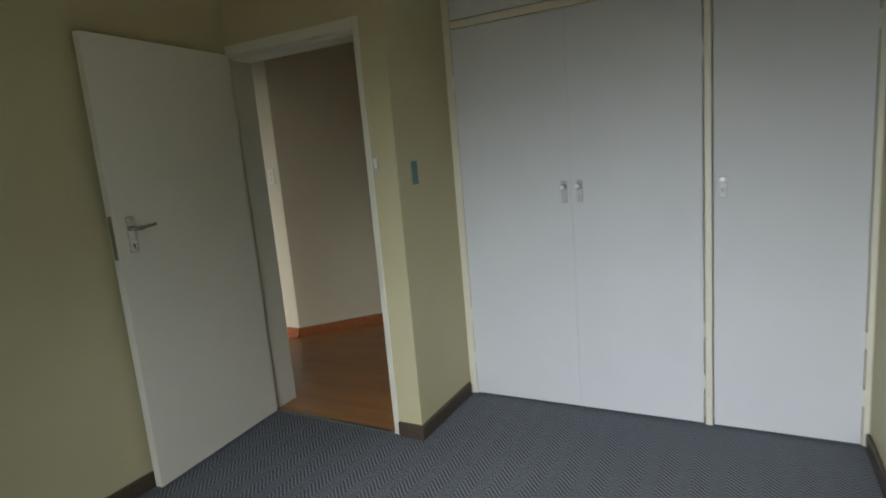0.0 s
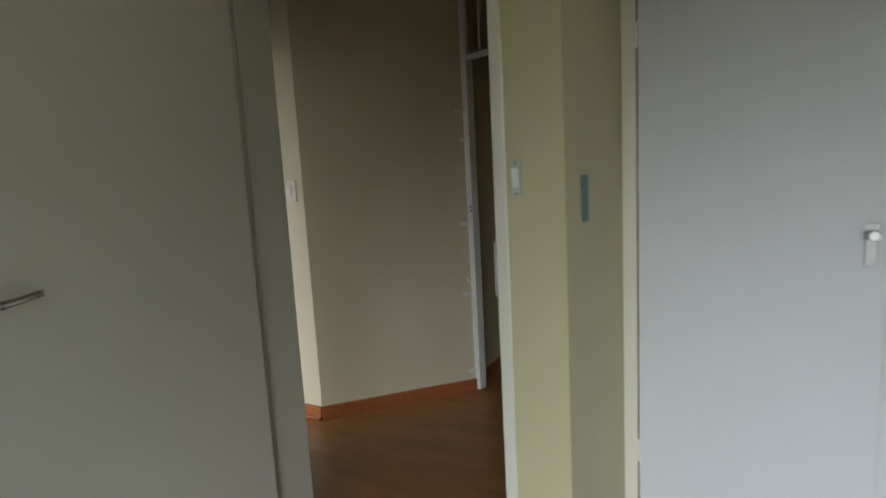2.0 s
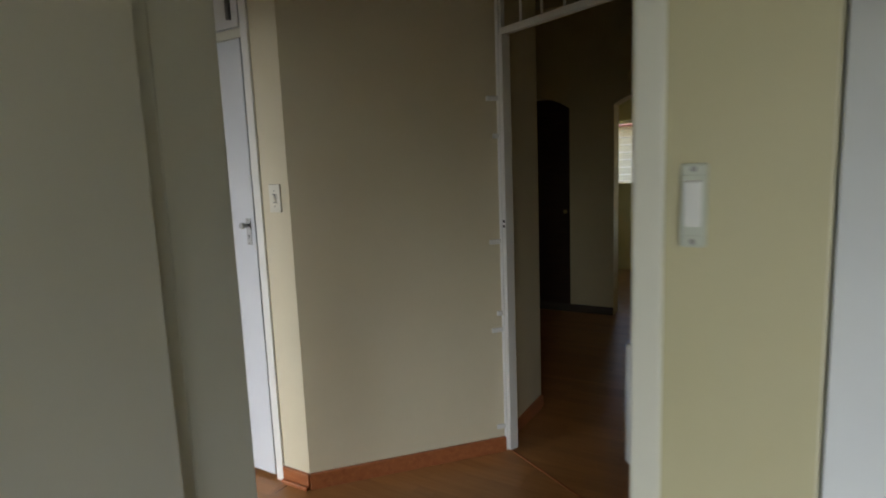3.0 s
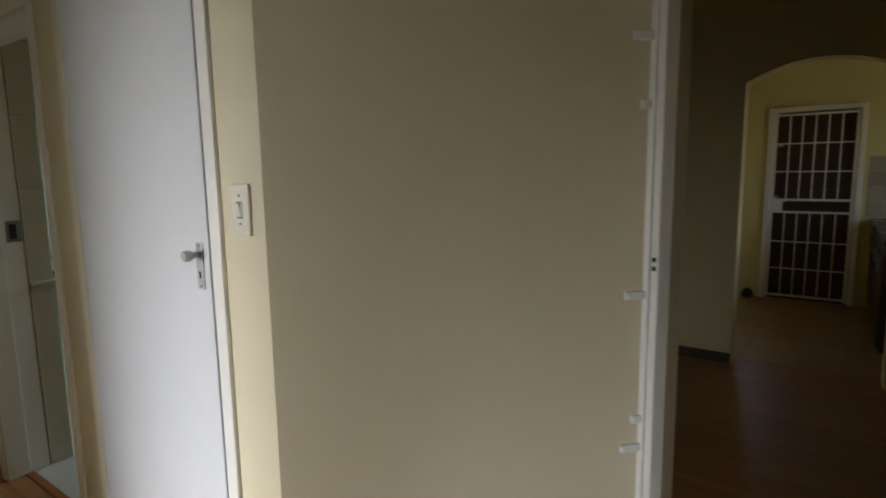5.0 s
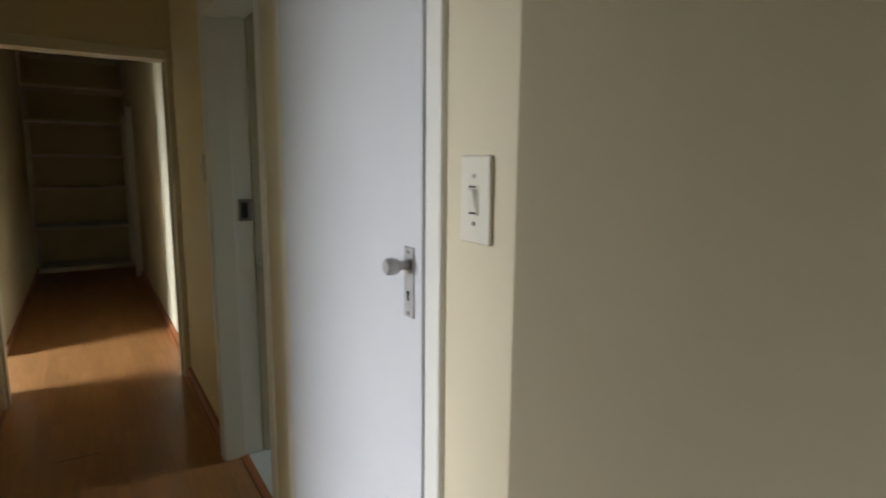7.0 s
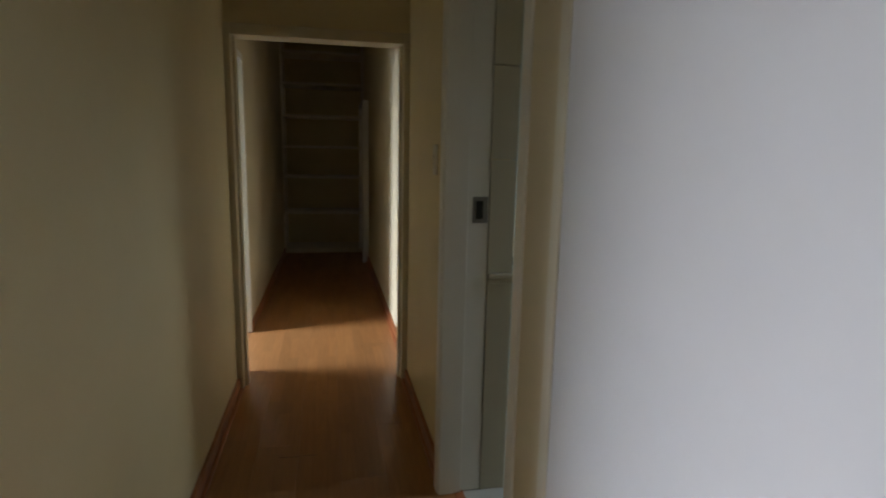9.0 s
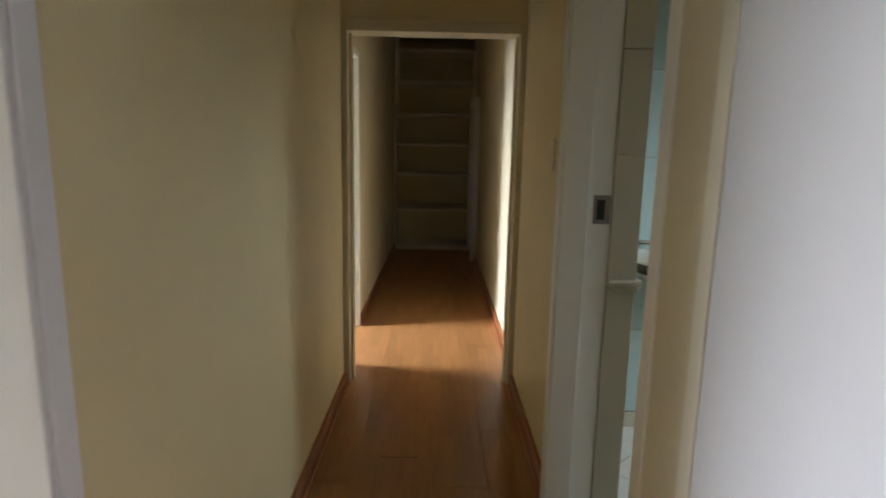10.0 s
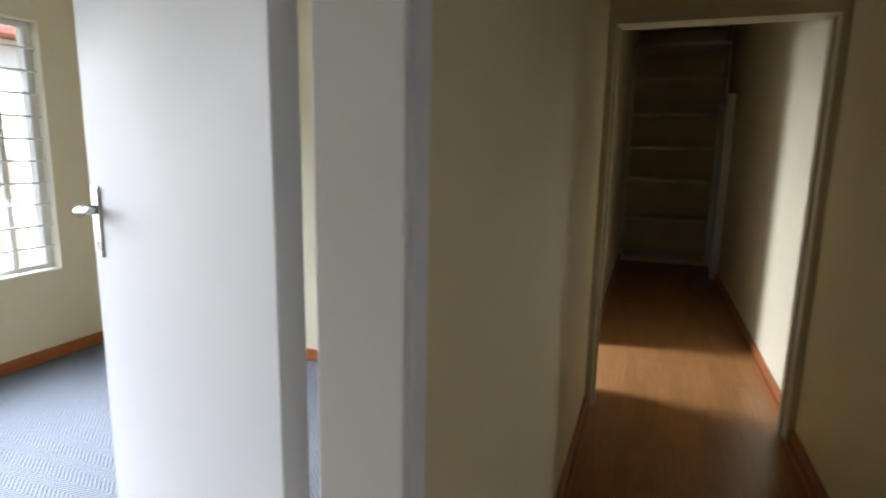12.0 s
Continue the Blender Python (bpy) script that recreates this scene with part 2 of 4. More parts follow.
# ---------------------------------------------------------------- building helpers
def box(bm, x0, x1, y0, y1, z0, z1, m=None, bevel=0.0):
    """Adds a block to bm, its edges rounded by bevel, turned by m."""
    vs = [bm.verts.new((x, y, z)) for z in (z0, z1) for x, y in ((x0, y0), (x1, y0), (x1, y1), (x0, y1))]
    fs = [bm.faces.new([vs[i] for i in q]) for q in ((3, 2, 1, 0), (4, 5, 6, 7), (0, 1, 5, 4), (1, 2, 6, 5), (2, 3, 7, 6), (3, 0, 4, 7))]
    if bevel:
        es = list({e for f in fs for e in f.edges})
        r = bmesh.ops.bevel(bm, geom=es, offset=bevel, segments=2, profile=0.5, affect="EDGES")
        vs = list({v for f in r["faces"] for v in f.verts} | {v for v in vs if v.is_valid})
    if m is not None:
        bmesh.ops.transform(bm, matrix=m, verts=vs)
    return vs


def rod(bm, a, b, r, n=10, r2=None):
    """A round bar from a to b."""
    a, b = Vector(a), Vector(b)
    q = (b - a).to_track_quat("Z", "Y").to_matrix().to_4x4()
    m = Matrix.Translation((a + b) / 2) @ q
    return bmesh.ops.create_cone(bm, cap_ends=True, segments=n, radius1=r, radius2=r if r2 is None else r2, depth=(b - a).length, matrix=m)["verts"]


def lathe(bm, profile, m, n=20):
    """A turned solid: profile rows of (radius, height) about z, placed by m."""
    rings = []
    for r, h in profile:
        rings.append([bm.verts.new(m @ Vector((r * math.cos(2 * math.pi * i / n), r * math.sin(2 * math.pi * i / n), h))) for i in range(n)])
    for a, b in zip(rings, rings[1:]):
        for i in range(n):
            bm.faces.new((a[i], a[(i + 1) % n], b[(i + 1) % n], b[i]))
    bm.faces.new(rings[0][::-1])
    bm.faces.new(rings[-1])


def mesh_of(name, bm, mat, smooth=False):
    me = bpy.data.meshes.new(name)
    bmesh.ops.recalc_face_normals(bm, faces=bm.faces)
    bm.to_mesh(me)
    bm.free()
    me.materials.append(mat)
    if smooth:
        me.shade_smooth()
        me.set_sharp_from_angle(angle=radians(35))
    return me


def part(name, bm, mat, parent, label="", smooth=False):
    """Links a bmesh, in world places, as one mesh object under a thing or a part."""
    ob = new(name, mesh_of(name, bm, mat, smooth))
    ob.parent = parent
    if parent.parent is None:
        ob.matrix_parent_inverse = parent.matrix_basis.inverted()
    return tagged(ob, label) if label else ob


def solid(name, bm, mat, label, category, kind="structure", group="", smooth=False):
    return tagged(new(name, mesh_of(name, bm, mat, smooth)), label, category, group, kind)


def thing(name, place, label, category, group="", kind=""):
    ob = new(name)
    ob.empty_display_size = 0.1
    ob.matrix_basis = Matrix.Translation(place)
    return tagged(ob, label, category, group, kind)


def one_box(*a, **k):
    bm = bmesh.new()
    box(bm, *a, **k)
    return bm


H = 2.95


def wall(name, x0, x1, y0, y1, mat, label, holes=(), z0=-0.1, z1=H):
    """A wall block; holes are (from, to, low, high) along its longer side and go right through."""
    bm = bmesh.new()
    lengthwise = (x1 - x0) >= (y1 - y0)
    lo, hi = (x0, x1) if lengthwise else (y0, y1)
    cuts = sorted({lo, hi, *[h[0] for h in holes], *[h[1] for h in holes]})
    for a, b in zip(cuts, cuts[1:]):
        spans = [(z0, z1)]
        for h in holes:
            if h[0] <= a + 1e-6 and b <= h[1] + 1e-6:
                spans = [s for p in spans for s in ((p[0], min(p[1], h[2])), (max(p[0], h[3]), p[1])) if s[1] - s[0] > 1e-4]
        for c, d in spans:
            if lengthwise:
                box(bm, a, b, y0, y1, c, d)
            else:
                box(bm, x0, x1, a, b, c, d)
    bmesh.ops.remove_doubles(bm, verts=bm.verts, dist=1e-5)
    bm.verts.index_update()
    seen = {}
    for f in bm.faces:
        seen.setdefault(frozenset(v.index for v in f.verts), []).append(f)
    bmesh.ops.delete(bm, geom=[f for g in seen.values() if len(g) > 1 for f in g], context="FACES_ONLY")
    return solid(name, bm, mat, label, "wall")


def prism(points, z0, z1):
    """An upright block over a plan of corner points."""
    bm = bmesh.new()
    lo = [bm.verts.new((x, y, z0)) for x, y in points]
    hi = [bm.verts.new((x, y, z1)) for x, y in points]
    bm.faces.new(lo[::-1])
    bm.faces.new(hi)
    for i in range(len(points)):
        j = (i + 1) % len(points)
        bm.faces.new((lo[i], lo[j], hi[j], hi[i]))
    return bm


# ---------------------------------------------------------------- the shell
YS, YN = 0.19, 1.155            # corridor faces
YF = 0.125                      # south face beyond the corridor's door frame
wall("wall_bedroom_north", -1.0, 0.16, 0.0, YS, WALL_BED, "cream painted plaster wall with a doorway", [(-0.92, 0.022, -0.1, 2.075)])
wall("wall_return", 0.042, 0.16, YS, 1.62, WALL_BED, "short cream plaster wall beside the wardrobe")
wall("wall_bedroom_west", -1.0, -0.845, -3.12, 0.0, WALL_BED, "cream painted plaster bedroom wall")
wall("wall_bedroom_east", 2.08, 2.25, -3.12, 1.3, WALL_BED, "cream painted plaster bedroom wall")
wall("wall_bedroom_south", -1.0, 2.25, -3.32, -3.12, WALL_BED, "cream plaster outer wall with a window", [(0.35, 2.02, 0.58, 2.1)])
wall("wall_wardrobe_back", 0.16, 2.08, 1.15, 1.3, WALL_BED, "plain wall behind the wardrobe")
wall("wall_corridor_south", -5.0, -1.0, 0.04, YS, WALL, "yellow cream corridor wall with a doorway", [(-2.605, -1.77, -0.1, 2.075)])
wall("wall_far_corridor_south", -10.2, -5.0, -0.06, YF, WALL_FAR, "yellow cream corridor wall with a side doorway", [(-6.12, -5.22, -0.1, 2.075)])
wall("wall_corridor_north", -2.87, -1.70, YN, 1.44, WALL_HALL, "yellow cream corridor wall with a closet", [(-2.70, -1.865, -0.1, H)])
wall("wall_bathroom_lintel", -3.83, -2.87, YN, 1.44, WALL, "plaster above the bathroom door frame", z0=2.075)
wall("wall_corridor_northwest", -5.1, -3.83, 1.19, 1.44, WALL, "yellow cream corridor wall")
wall("wall_far_corridor_north", -10.2, -5.1, 1.225, 1.41, WALL_FAR, "yellow cream far corridor wall")
wall("wall_corridor_end", -10.35, -10.2, -0.06, 1.41, WALL, "plain wall behind the shelves")
solid("wall_diagonal", prism([(-1.70, YN), (-1.035, 1.905), (-1.06, 1.96), (-1.075, 2.49), (-1.25, 2.49), (-1.25, 1.97), (-1.70, 1.45)], -0.1, H),
      WALL_HALL, "cream plaster wall set at an angle beside the gate", "wall")
wall("wall_corridor_lintel", -5.1, -4.98, YF - 0.02, 1.19, WALL, "plaster above the corridor door frame", z0=2.06)
wall("wall_second_bedroom_south", -5.0, -1.0, -3.32, -3.12, WALL_PALE, "cream plaster outer wall with a barred window", [(-4.49, -1.5, 0.57, 2.1)])
wall("wall_second_bedroom_west", -5.15, -5.0, -3.12, 0.0, WALL_PALE, "cream painted plaster bedroom wall")
wall("wall_third_room_south", -8.2, -5.0, -3.32, -3.12, WALL, "plaster outer wall with a window", [(-6.35, -5.16, 0.58, 2.1)])
wall("wall_third_room_west", -8.35, -8.2, -3.32, 0.0, WALL, "plain plaster wall")
wall("wall_bathroom_west", -4.65, -4.5, 1.41, 3.3, GROUT, "bathroom wall behind the tiles")
wall("wall_bathroom_north", -4.65, -2.45, 3.3, 3.5, WALL, "bathroom outer wall with a window", [(-3.9, -3.3, 1.4, 2.1)])
wall("wall_bathroom_east", -2.6, -2.45, 1.41, 4.95, WALL, "plain wall between bathroom and living room")
wall("wall_living_south", -2.45, -1.25, 2.35, 2.49, WALL, "plain living room wall")
wall("wall_living_east", -0.28, -0.12, 1.62, 4.77, WALL, "plain living room wall")
wall("wall_gate_pier", -0.28, 0.042, 1.52, 1.62, WALL, "plaster pier beside the gate")
wall("wall_kitchen_back", -2.95, 1.3, 7.3, 7.5, KITCHEN_WALL, "yellow green kitchen wall with a window and a back door",
     [(-2.35, -1.51, 1.19, 2.04), (-1.30, -0.46, -0.1, 2.03)])
wall("wall_kitchen_west", -2.95, -2.8, 4.95, 7.3, KITCHEN_WALL, "plain kitchen wall")
# The opening in this unseen wall is added for the kitchen fill lamp.
wall("wall_kitchen_east", 1.15, 1.3, 4.95, 7.3, KITCHEN_WALL, "unseen kitchen outer wall with an added opening for fill light", [(5.5, 6.7, 1.05, 1.95)])


def arched_wall():
    """Wall between living room and kitchen with two segmental arches."""
    bm = bmesh.new()
    y0, y1 = 4.77, 4.95
    box(bm, -2.95, -2.32, y0, y1, -0.1, H)
    box(bm, -1.63, -1.205, y0, y1, -0.1, H)
    box(bm, -0.32, 1.3, y0, y1, -0.1, H)
    for a, b in ((-2.32, -1.63), (-1.205, -0.32)):
        n = 14
        for i in range(n):
            u0, u1 = i / n, (i + 1) / n
            z = [2.0 + 0.12 * (1 - (2 * u - 1) ** 2) for u in (u0, u1)]
            xa, xb = a + (b - a) * u0, a + (b - a) * u1
            vs = [bm.verts.new(c) for c in ((xa, y0, z[0]), (xb, y0, z[1]), (xb, y0, H), (xa, y0, H), (xa, y1, z[0]), (xb, y1, z[1]), (xb, y1, H), (xa, y1, H))]
            for q in ((0, 1, 2, 3), (7, 6, 5, 4), (4, 5, 1, 0)):
                bm.faces.new([vs[k] for k in q])
    bmesh.ops.remove_doubles(bm, verts=bm.verts, dist=1e-5)
    return solid("wall_arches", bm, WALL, "plaster wall with arched openings to the kitchen", "wall")


arched_wall()
solid("ceiling", one_box(-10.4, 2.3, -3.4, 7.6, H, H + 0.12), CEIL, "unseen ceiling, brownish tone added to dim bounced light", "ceiling")
solid("floor", one_box(-10.4, 2.3, -3.4, 7.6, -0.25, -0.012), GROUT, "concrete floor slab under the coverings", "floor")
solid("carpet_bedroom", one_box(-0.845, 2.08, -3.12, 0.0, -0.012, 0.0), CARPET, "blue grey herringbone carpet", "carpet")
solid("carpet_second_bedroom", one_box(-5.0, -1.0, -3.12, 0.11, -0.012, 0.0), CARPET, "blue grey herringbone carpet", "carpet")
solid("carpet_third_room", one_box(-8.2, -5.15, -3.12, -0.06, -0.012, 0.0), CARPET, "blue grey herringbone carpet", "carpet")
solid("carpet_alcove", one_box(0.16, 2.08, 0.0, 0.66, -0.012, 0.0), CARPET, "blue grey herringbone carpet before the wardrobe", "carpet")


# ---------------------------------------------------------------- skirtings
def skirting(x0, x1, y0, y1, mat, h=0.078, shoe=0):
    """A skirting board with a rounded top edge; shoe sets a quadrant bead at its foot towards -y or +y."""
    bm = one_box(x0, x1, y0, y1, 0.0, h, bevel=0.006)
    if shoe:
        y = y0 if shoe < 0 else y1
        box(bm, x0 + 0.001, x1 - 0.001, min(y, y + shoe * 0.016), max(y, y + shoe * 0.016), 0.0, 0.022, bevel=0.007)
    return solid("baseboard", bm, mat, "varnished wooden skirting board at the foot of the wall", "skirting board")


def skirting_line(a, b, t, mat, h=0.078):
    """A skirting along the line a to b, t thick to its right."""
    d = (Vector(b) - Vector(a))
    m = pose(a[0], a[1], 0, 0, 0, math.degrees(math.atan2(d.y, d.x)))
    return solid("baseboard", one_box(0, d.length, -t, 0, 0.0, h, m=m, bevel=0.004), mat, "varnished wooden skirting board at the foot of the wall", "skirting board")


T = 0.018
skirting(0.025, 0.16 + T, -T, 0.0, SKIRT_DARK)
skirting(0.16, 0.16 + T, 0.0, 0.555, SKIRT_DARK)
skirting(-0.845, -0.845 + T, -3.12, -0.12, SKIRT_DARK)
skirting(2.08 - T, 2.08, -3.12, 0.555, SKIRT_DARK)
skirting(-0.83, 2.06, -3.12, -3.12 + T, SKIRT_DARK)
skirting_line((-1.70, YN), (-1.045, 1.895), T, SKIRT)
skirting(-1.862, -1.70 + 0.006, YN - T, YN, SKIRT, shoe=-1)
skirting(-4.96, -3.835, 1.19 - T, 1.19, SKIRT, shoe=-1)
skirting(-2.865, -2.705, YN - T, YN, SKIRT)
skirting(-4.96, -2.61, YS, YS + T, SKIRT, shoe=1)
skirting(-1.765, -0.925, YS, YS + T, SKIRT, shoe=1)
skirting(-9.60, -6.125, YF, YF + T, SKIRT)
skirting(-8.80, -5.12, 1.225 - T, 1.225, SKIRT, shoe=-1)
skirting(0.024, 0.042, YS + 0.01, 1.49, SKIRT_Y)
skirting(-5.0, -5.0 + T, -3.12, -0.02, SKIRT_Y)
skirting(-4.98, -1.0, -3.12, -3.12 + T, SKIRT)
skirting(-1.075, -1.075 + T, 1.99, 2.49, SKIRT_Y)
skirting(-2.45, -1.205, 4.77 - T, 4.77, SKIRT_DARK)
skirting(-0.28 - T, -0.28, 1.7, 4.77, SKIRT_Y)


# ---------------------------------------------------------------- doors
def lever_set(leaf, m, mirrored=False, half=0.105):
    """Chrome lever handle on a long plate; m puts plate centre at the origin with the face along -y."""
    s = -1 if mirrored else 1
    bm = bmesh.new()
    box(bm, -0.021, 0.021, -0.006, 0.0, -half, half, m=m, bevel=0.003)
    plate = part("handle_plate", bm, CHROME, leaf, "chrome lock plate with a keyhole")
    bm = bmesh.new()
    pts = [Vector(p) for p in ((0, -0.004, half / 3), (0, -0.034, half / 3), (s * 0.024, -0.042, half / 3), (s * 0.062, -0.043, half / 3 + 0.004), (s * 0.098, -0.040, half / 3 + 0.008))]
    for a, b, r, r2 in zip(pts, pts[1:], (0.0105, 0.0105, 0.0095, 0.008), (0.0105, 0.0105, 0.008, 0.007)):
        rod(bm, m @ a, m @ b, r, 12, r2)
    part("lever", bm, CHROME, plate, "chrome lever", smooth=True)
    bm = bmesh.new()
    rod(bm, m @ Vector((0, -0.0075, -0.045)), m @ Vector((0, -0.004, -0.045)), 0.0045, 10)
    box(bm, -0.0022, 0.0022, -0.0075, -0.004, -0.06, -0.045, m=m)
    part("keyhole", bm, BLACK, plate)
    for z in (half - 0.012, 0.012 - half):
        bm = bmesh.new()
        rod(bm, m @ Vector((0, -0.0075, z)), m @ Vector((0, -0.004, z)), 0.004, 8)
        part("screw", bm, STEEL, plate)
    return plate


def knob_set(leaf, m, keyhole=True, mat=None, half=0.068, plate_mat=None):
    """Small turned knob on an upright plate, as on cupboard doors."""
    bm = bmesh.new()
    mat = mat or ALU
    box(bm, -0.25 * half, 0.25 * half, -0.004, 0.0, -half, half, m=m, bevel=0.0015)
    plate = part("knob_plate", bm, plate_mat or mat, leaf, "aluminium knob plate")
    bm = bmesh.new()
    lathe(bm, [(0.008, 0.0), (0.008, 0.018), (0.0115, 0.021), (0.0145, 0.030), (0.0145, 0.040), (0.0115, 0.044)], m @ pose(0, -0.003, half / 2, 90))
    part("knob", bm, mat, plate, "round aluminium knob", smooth=True)
    for z in (half - 0.008, 0.008 - half):
        bm = bmesh.new()
        rod(bm, m @ Vector((0, -0.0055, z)), m @ Vector((0, -0.003, z)), 0.0035, 8)
        part("screw", bm, STEEL, plate)
    if keyhole:
        bm = bmesh.new()
        rod(bm, m @ Vector((0, -0.0055, -0.018)), m @ Vector((0, -0.003, -0.018)), 0.004, 10)
        box(bm, -0.002, 0.002, -0.0055, -0.003, -0.031, -0.018, m=m)
        part("keyhole", bm, BLACK, plate)
    return plate


def frame_profile(bm, x0, x1, y0, y1, top, face=0.05, rebate=None, lock_face=None, stop=0.014, hinge_stop=0.014):
    """Pressed steel door frame: two posts and a head, with a stop inside."""
    other = face if lock_face is None else lock_face
    box(bm, x0, x0 + face, y0, y1, 0.0, top, bevel=0.004)
    box(bm, x1 - other, x1, y0, y1, 0.0, top, bevel=0.004)
    box(bm, x0 + face, x1 - other, y0, y1, top - face, top, bevel=0.004)
    if rebate:
        ra, rb = rebate
        box(bm, x0 + face, x0 + face + hinge_stop, ra, rb, 0.0, top - face, bevel=0.003)
        box(bm, x1 - other - stop, x1 - other, ra, rb, 0.0, top - face, bevel=0.002)
        box(bm, x0 + face + hinge_stop, x1 - other - stop, ra, rb, top - face - 0.014, top - face, bevel=0.003)


def hinged_door(name, frame_x, frame_y, hinge, angle, width, label, lock_z, lock_face=0.05, plate_half=0.105, frame_mat=None, leaf_mat=None, hinge_stop=0.014, backset=0.06, rebate_depth=0.045):
    """A door in a wall along x whose leaf is hinged on the west post and opens to -y by angle degrees."""
    x0, x1 = frame_x
    y0, y1 = frame_y
    d = thing(name, ((x0 + x1) / 2, (y0 + y1) / 2, 0), label, "door", kind="structure")
    bm = bmesh.new()
    frame_profile(bm, x0, x1, y0 - 0.004, y1 + 0.004, 2.075, rebate=(y0 + rebate_depth, y1), lock_face=lock_face, stop=0.006, hinge_stop=hinge_stop)
    part("door_frame", bm, frame_mat or FRAME_W, d, "off-white pressed steel door frame")
    # leaf: along local +x from the hinge when shut, its corridor face at local y = 0.04
    m = Matrix.Translation((*hinge, 0)) @ pose(0, 0, 0, 0, 0, -angle)
    bm = bmesh.new()
    box(bm, 0.0, width, 0.0, 0.04, 0.012, 2.03, m=m, bevel=0.0025)
    leaf = part("door_leaf", bm, leaf_mat or DOOR, d, "flush white painted door leaf")
    lever_set(leaf, m @ pose(width - backset, 0.04, lock_z, 0, 0, 180), False, plate_half)
    lever_set(leaf, m @ pose(width - backset, 0.0, lock_z), True, plate_half)
    bm = bmesh.new()
    box(bm, width - 0.001, width + 0.002, 0.009, 0.031, lock_z - 0.10, lock_z + 0.09, m=m)
    part("lock_faceplate", bm, STEEL, leaf, "steel lock faceplate in the door edge")
    for z in (0.25, 1.8):
        bm = bmesh.new()
        rod(bm, m @ Vector((-0.004, -0.004, z)), m @ Vector((-0.004, -0.004, z + 0.1)), 0.006, 10)
        part("hinge", bm, STEEL, d)
    bm = bmesh.new()
    box(bm, x1 - lock_face - 0.003, x1 - lock_face + 0.002, y0 - 0.009, y0 + 0.034, lock_z - 0.066, lock_z + 0.066, bevel=0.001)
    strike = part("strike_plate", bm, ALU, d, "steel strike plate in the frame")
    part("latch_hole", one_box(x1 - lock_face - 0.0036, x1 - lock_face - 0.0030, y0 + 0.008, y0 + 0.024, lock_z - 0.03, lock_z + 0.03), BLACK, strike)
    return d


hinged_door("door_1", (-0.92, 0.022), (0.0, YS), (-0.872, -0.006), 85.5, 0.81, "white flush door standing open in an off-white steel frame", 1.185, 0.032, 0.078, FRAME_W1, DOOR_WARM, hinge_stop=0.004, backset=0.075)
# Neutral white on this frame carries the cool window light on its reveals.
hinged_door("door_2", (-2.605, -1.77), (0.072, YS), (-2.590, 0.029), 114, 0.79, "white flush door standing wide open to the carpeted bedroom", 1.222, plate_half=0.076, frame_mat=DOOR, leaf_mat=DOOR_COOL, backset=0.052, rebate_depth=0.004)

# frames without a visible leaf
d = thing("door_3", (-3.35, 1.22, 0), "off-white steel door frame of the bathroom", "door frame", kind="structure")
bm = bmesh.new()
frame_profile(bm, -3.83, -2.87, YN - 0.006, 1.335, 2.075, face=0.055, rebate=(YN, 1.25))
part("door_frame", bm, FRAME_W, d)
bm = bmesh.new()
box(bm, -3.778, -3.771, 1.270, 1.330, 1.135, 1.235, bevel=0.001)
strike = part("strike_plate", bm, STEEL, d, "dull steel strike plate in the jamb")
part("latch_hole", one_box(-3.7715, -3.7695, 1.282, 1.310, 1.150, 1.220), BLACK, strike)

d = thing("door_4", (-5.04, 0.69, 0), "cream door frame across the corridor without a door", "door frame", kind="structure")
bm = bmesh.new()
box(bm, -5.115, -4.965, YS, YS + 0.034, 0, 2.06, bevel=0.004)
box(bm, -5.115, -5.002, YF - 0.01, YS, 0, 2.06, bevel=0.003)
box(bm, -5.115, -4.965, 1.155, 1.21, 0, 2.06, bevel=0.004)
box(bm, -5.115, -4.965, YS + 0.034, 1.155, 2.0, 2.06, bevel=0.004)
box(bm, -5.09, -5.03, YS + 0.034, YS + 0.05, 0, 2.0, bevel=0.003)
box(bm, -5.09, -5.03, 1.14, 1.155, 0, 2.0, bevel=0.003)
part("door_frame", bm, FRAME_C, d)
bm = bmesh.new()
box(bm, -4.963, -4.955, YS + 0.010, YS + 0.030, 1.28, 1.40, bevel=0.002)
part("hinge", bm, FRAME_C, d)

d = thing("door_5", (-5.67, 0.09, 0), "cream door frame of the side room off the corridor", "door frame", kind="structure")
bm = bmesh.new()
frame_profile(bm, -6.12, -5.22, -0.064, YF + 0.006, 2.075, rebate=(-0.01, 0.09))
part("door_frame", bm, FRAME_W, d)

d = thing("door_6", (-9.2, 1.2, 0), "white door in a raised frame near the shelves", "door", kind="structure")
bm = bmesh.new()
box(bm, -8.87, -8.80, 1.15, 1.225, 0, 2.03, bevel=0.004)
box(bm, -9.68, -9.61, 1.15, 1.225, 0, 2.03, bevel=0.004)
box(bm, -9.61, -8.87, 1.15, 1.225, 1.96, 2.03, bevel=0.004)
part("door_frame", bm, FRAME_W, d)
part("door_leaf", one_box(-9.605, -8.875, 1.19, 1.222, 0.01, 1.955, bevel=0.003), DOOR, d)


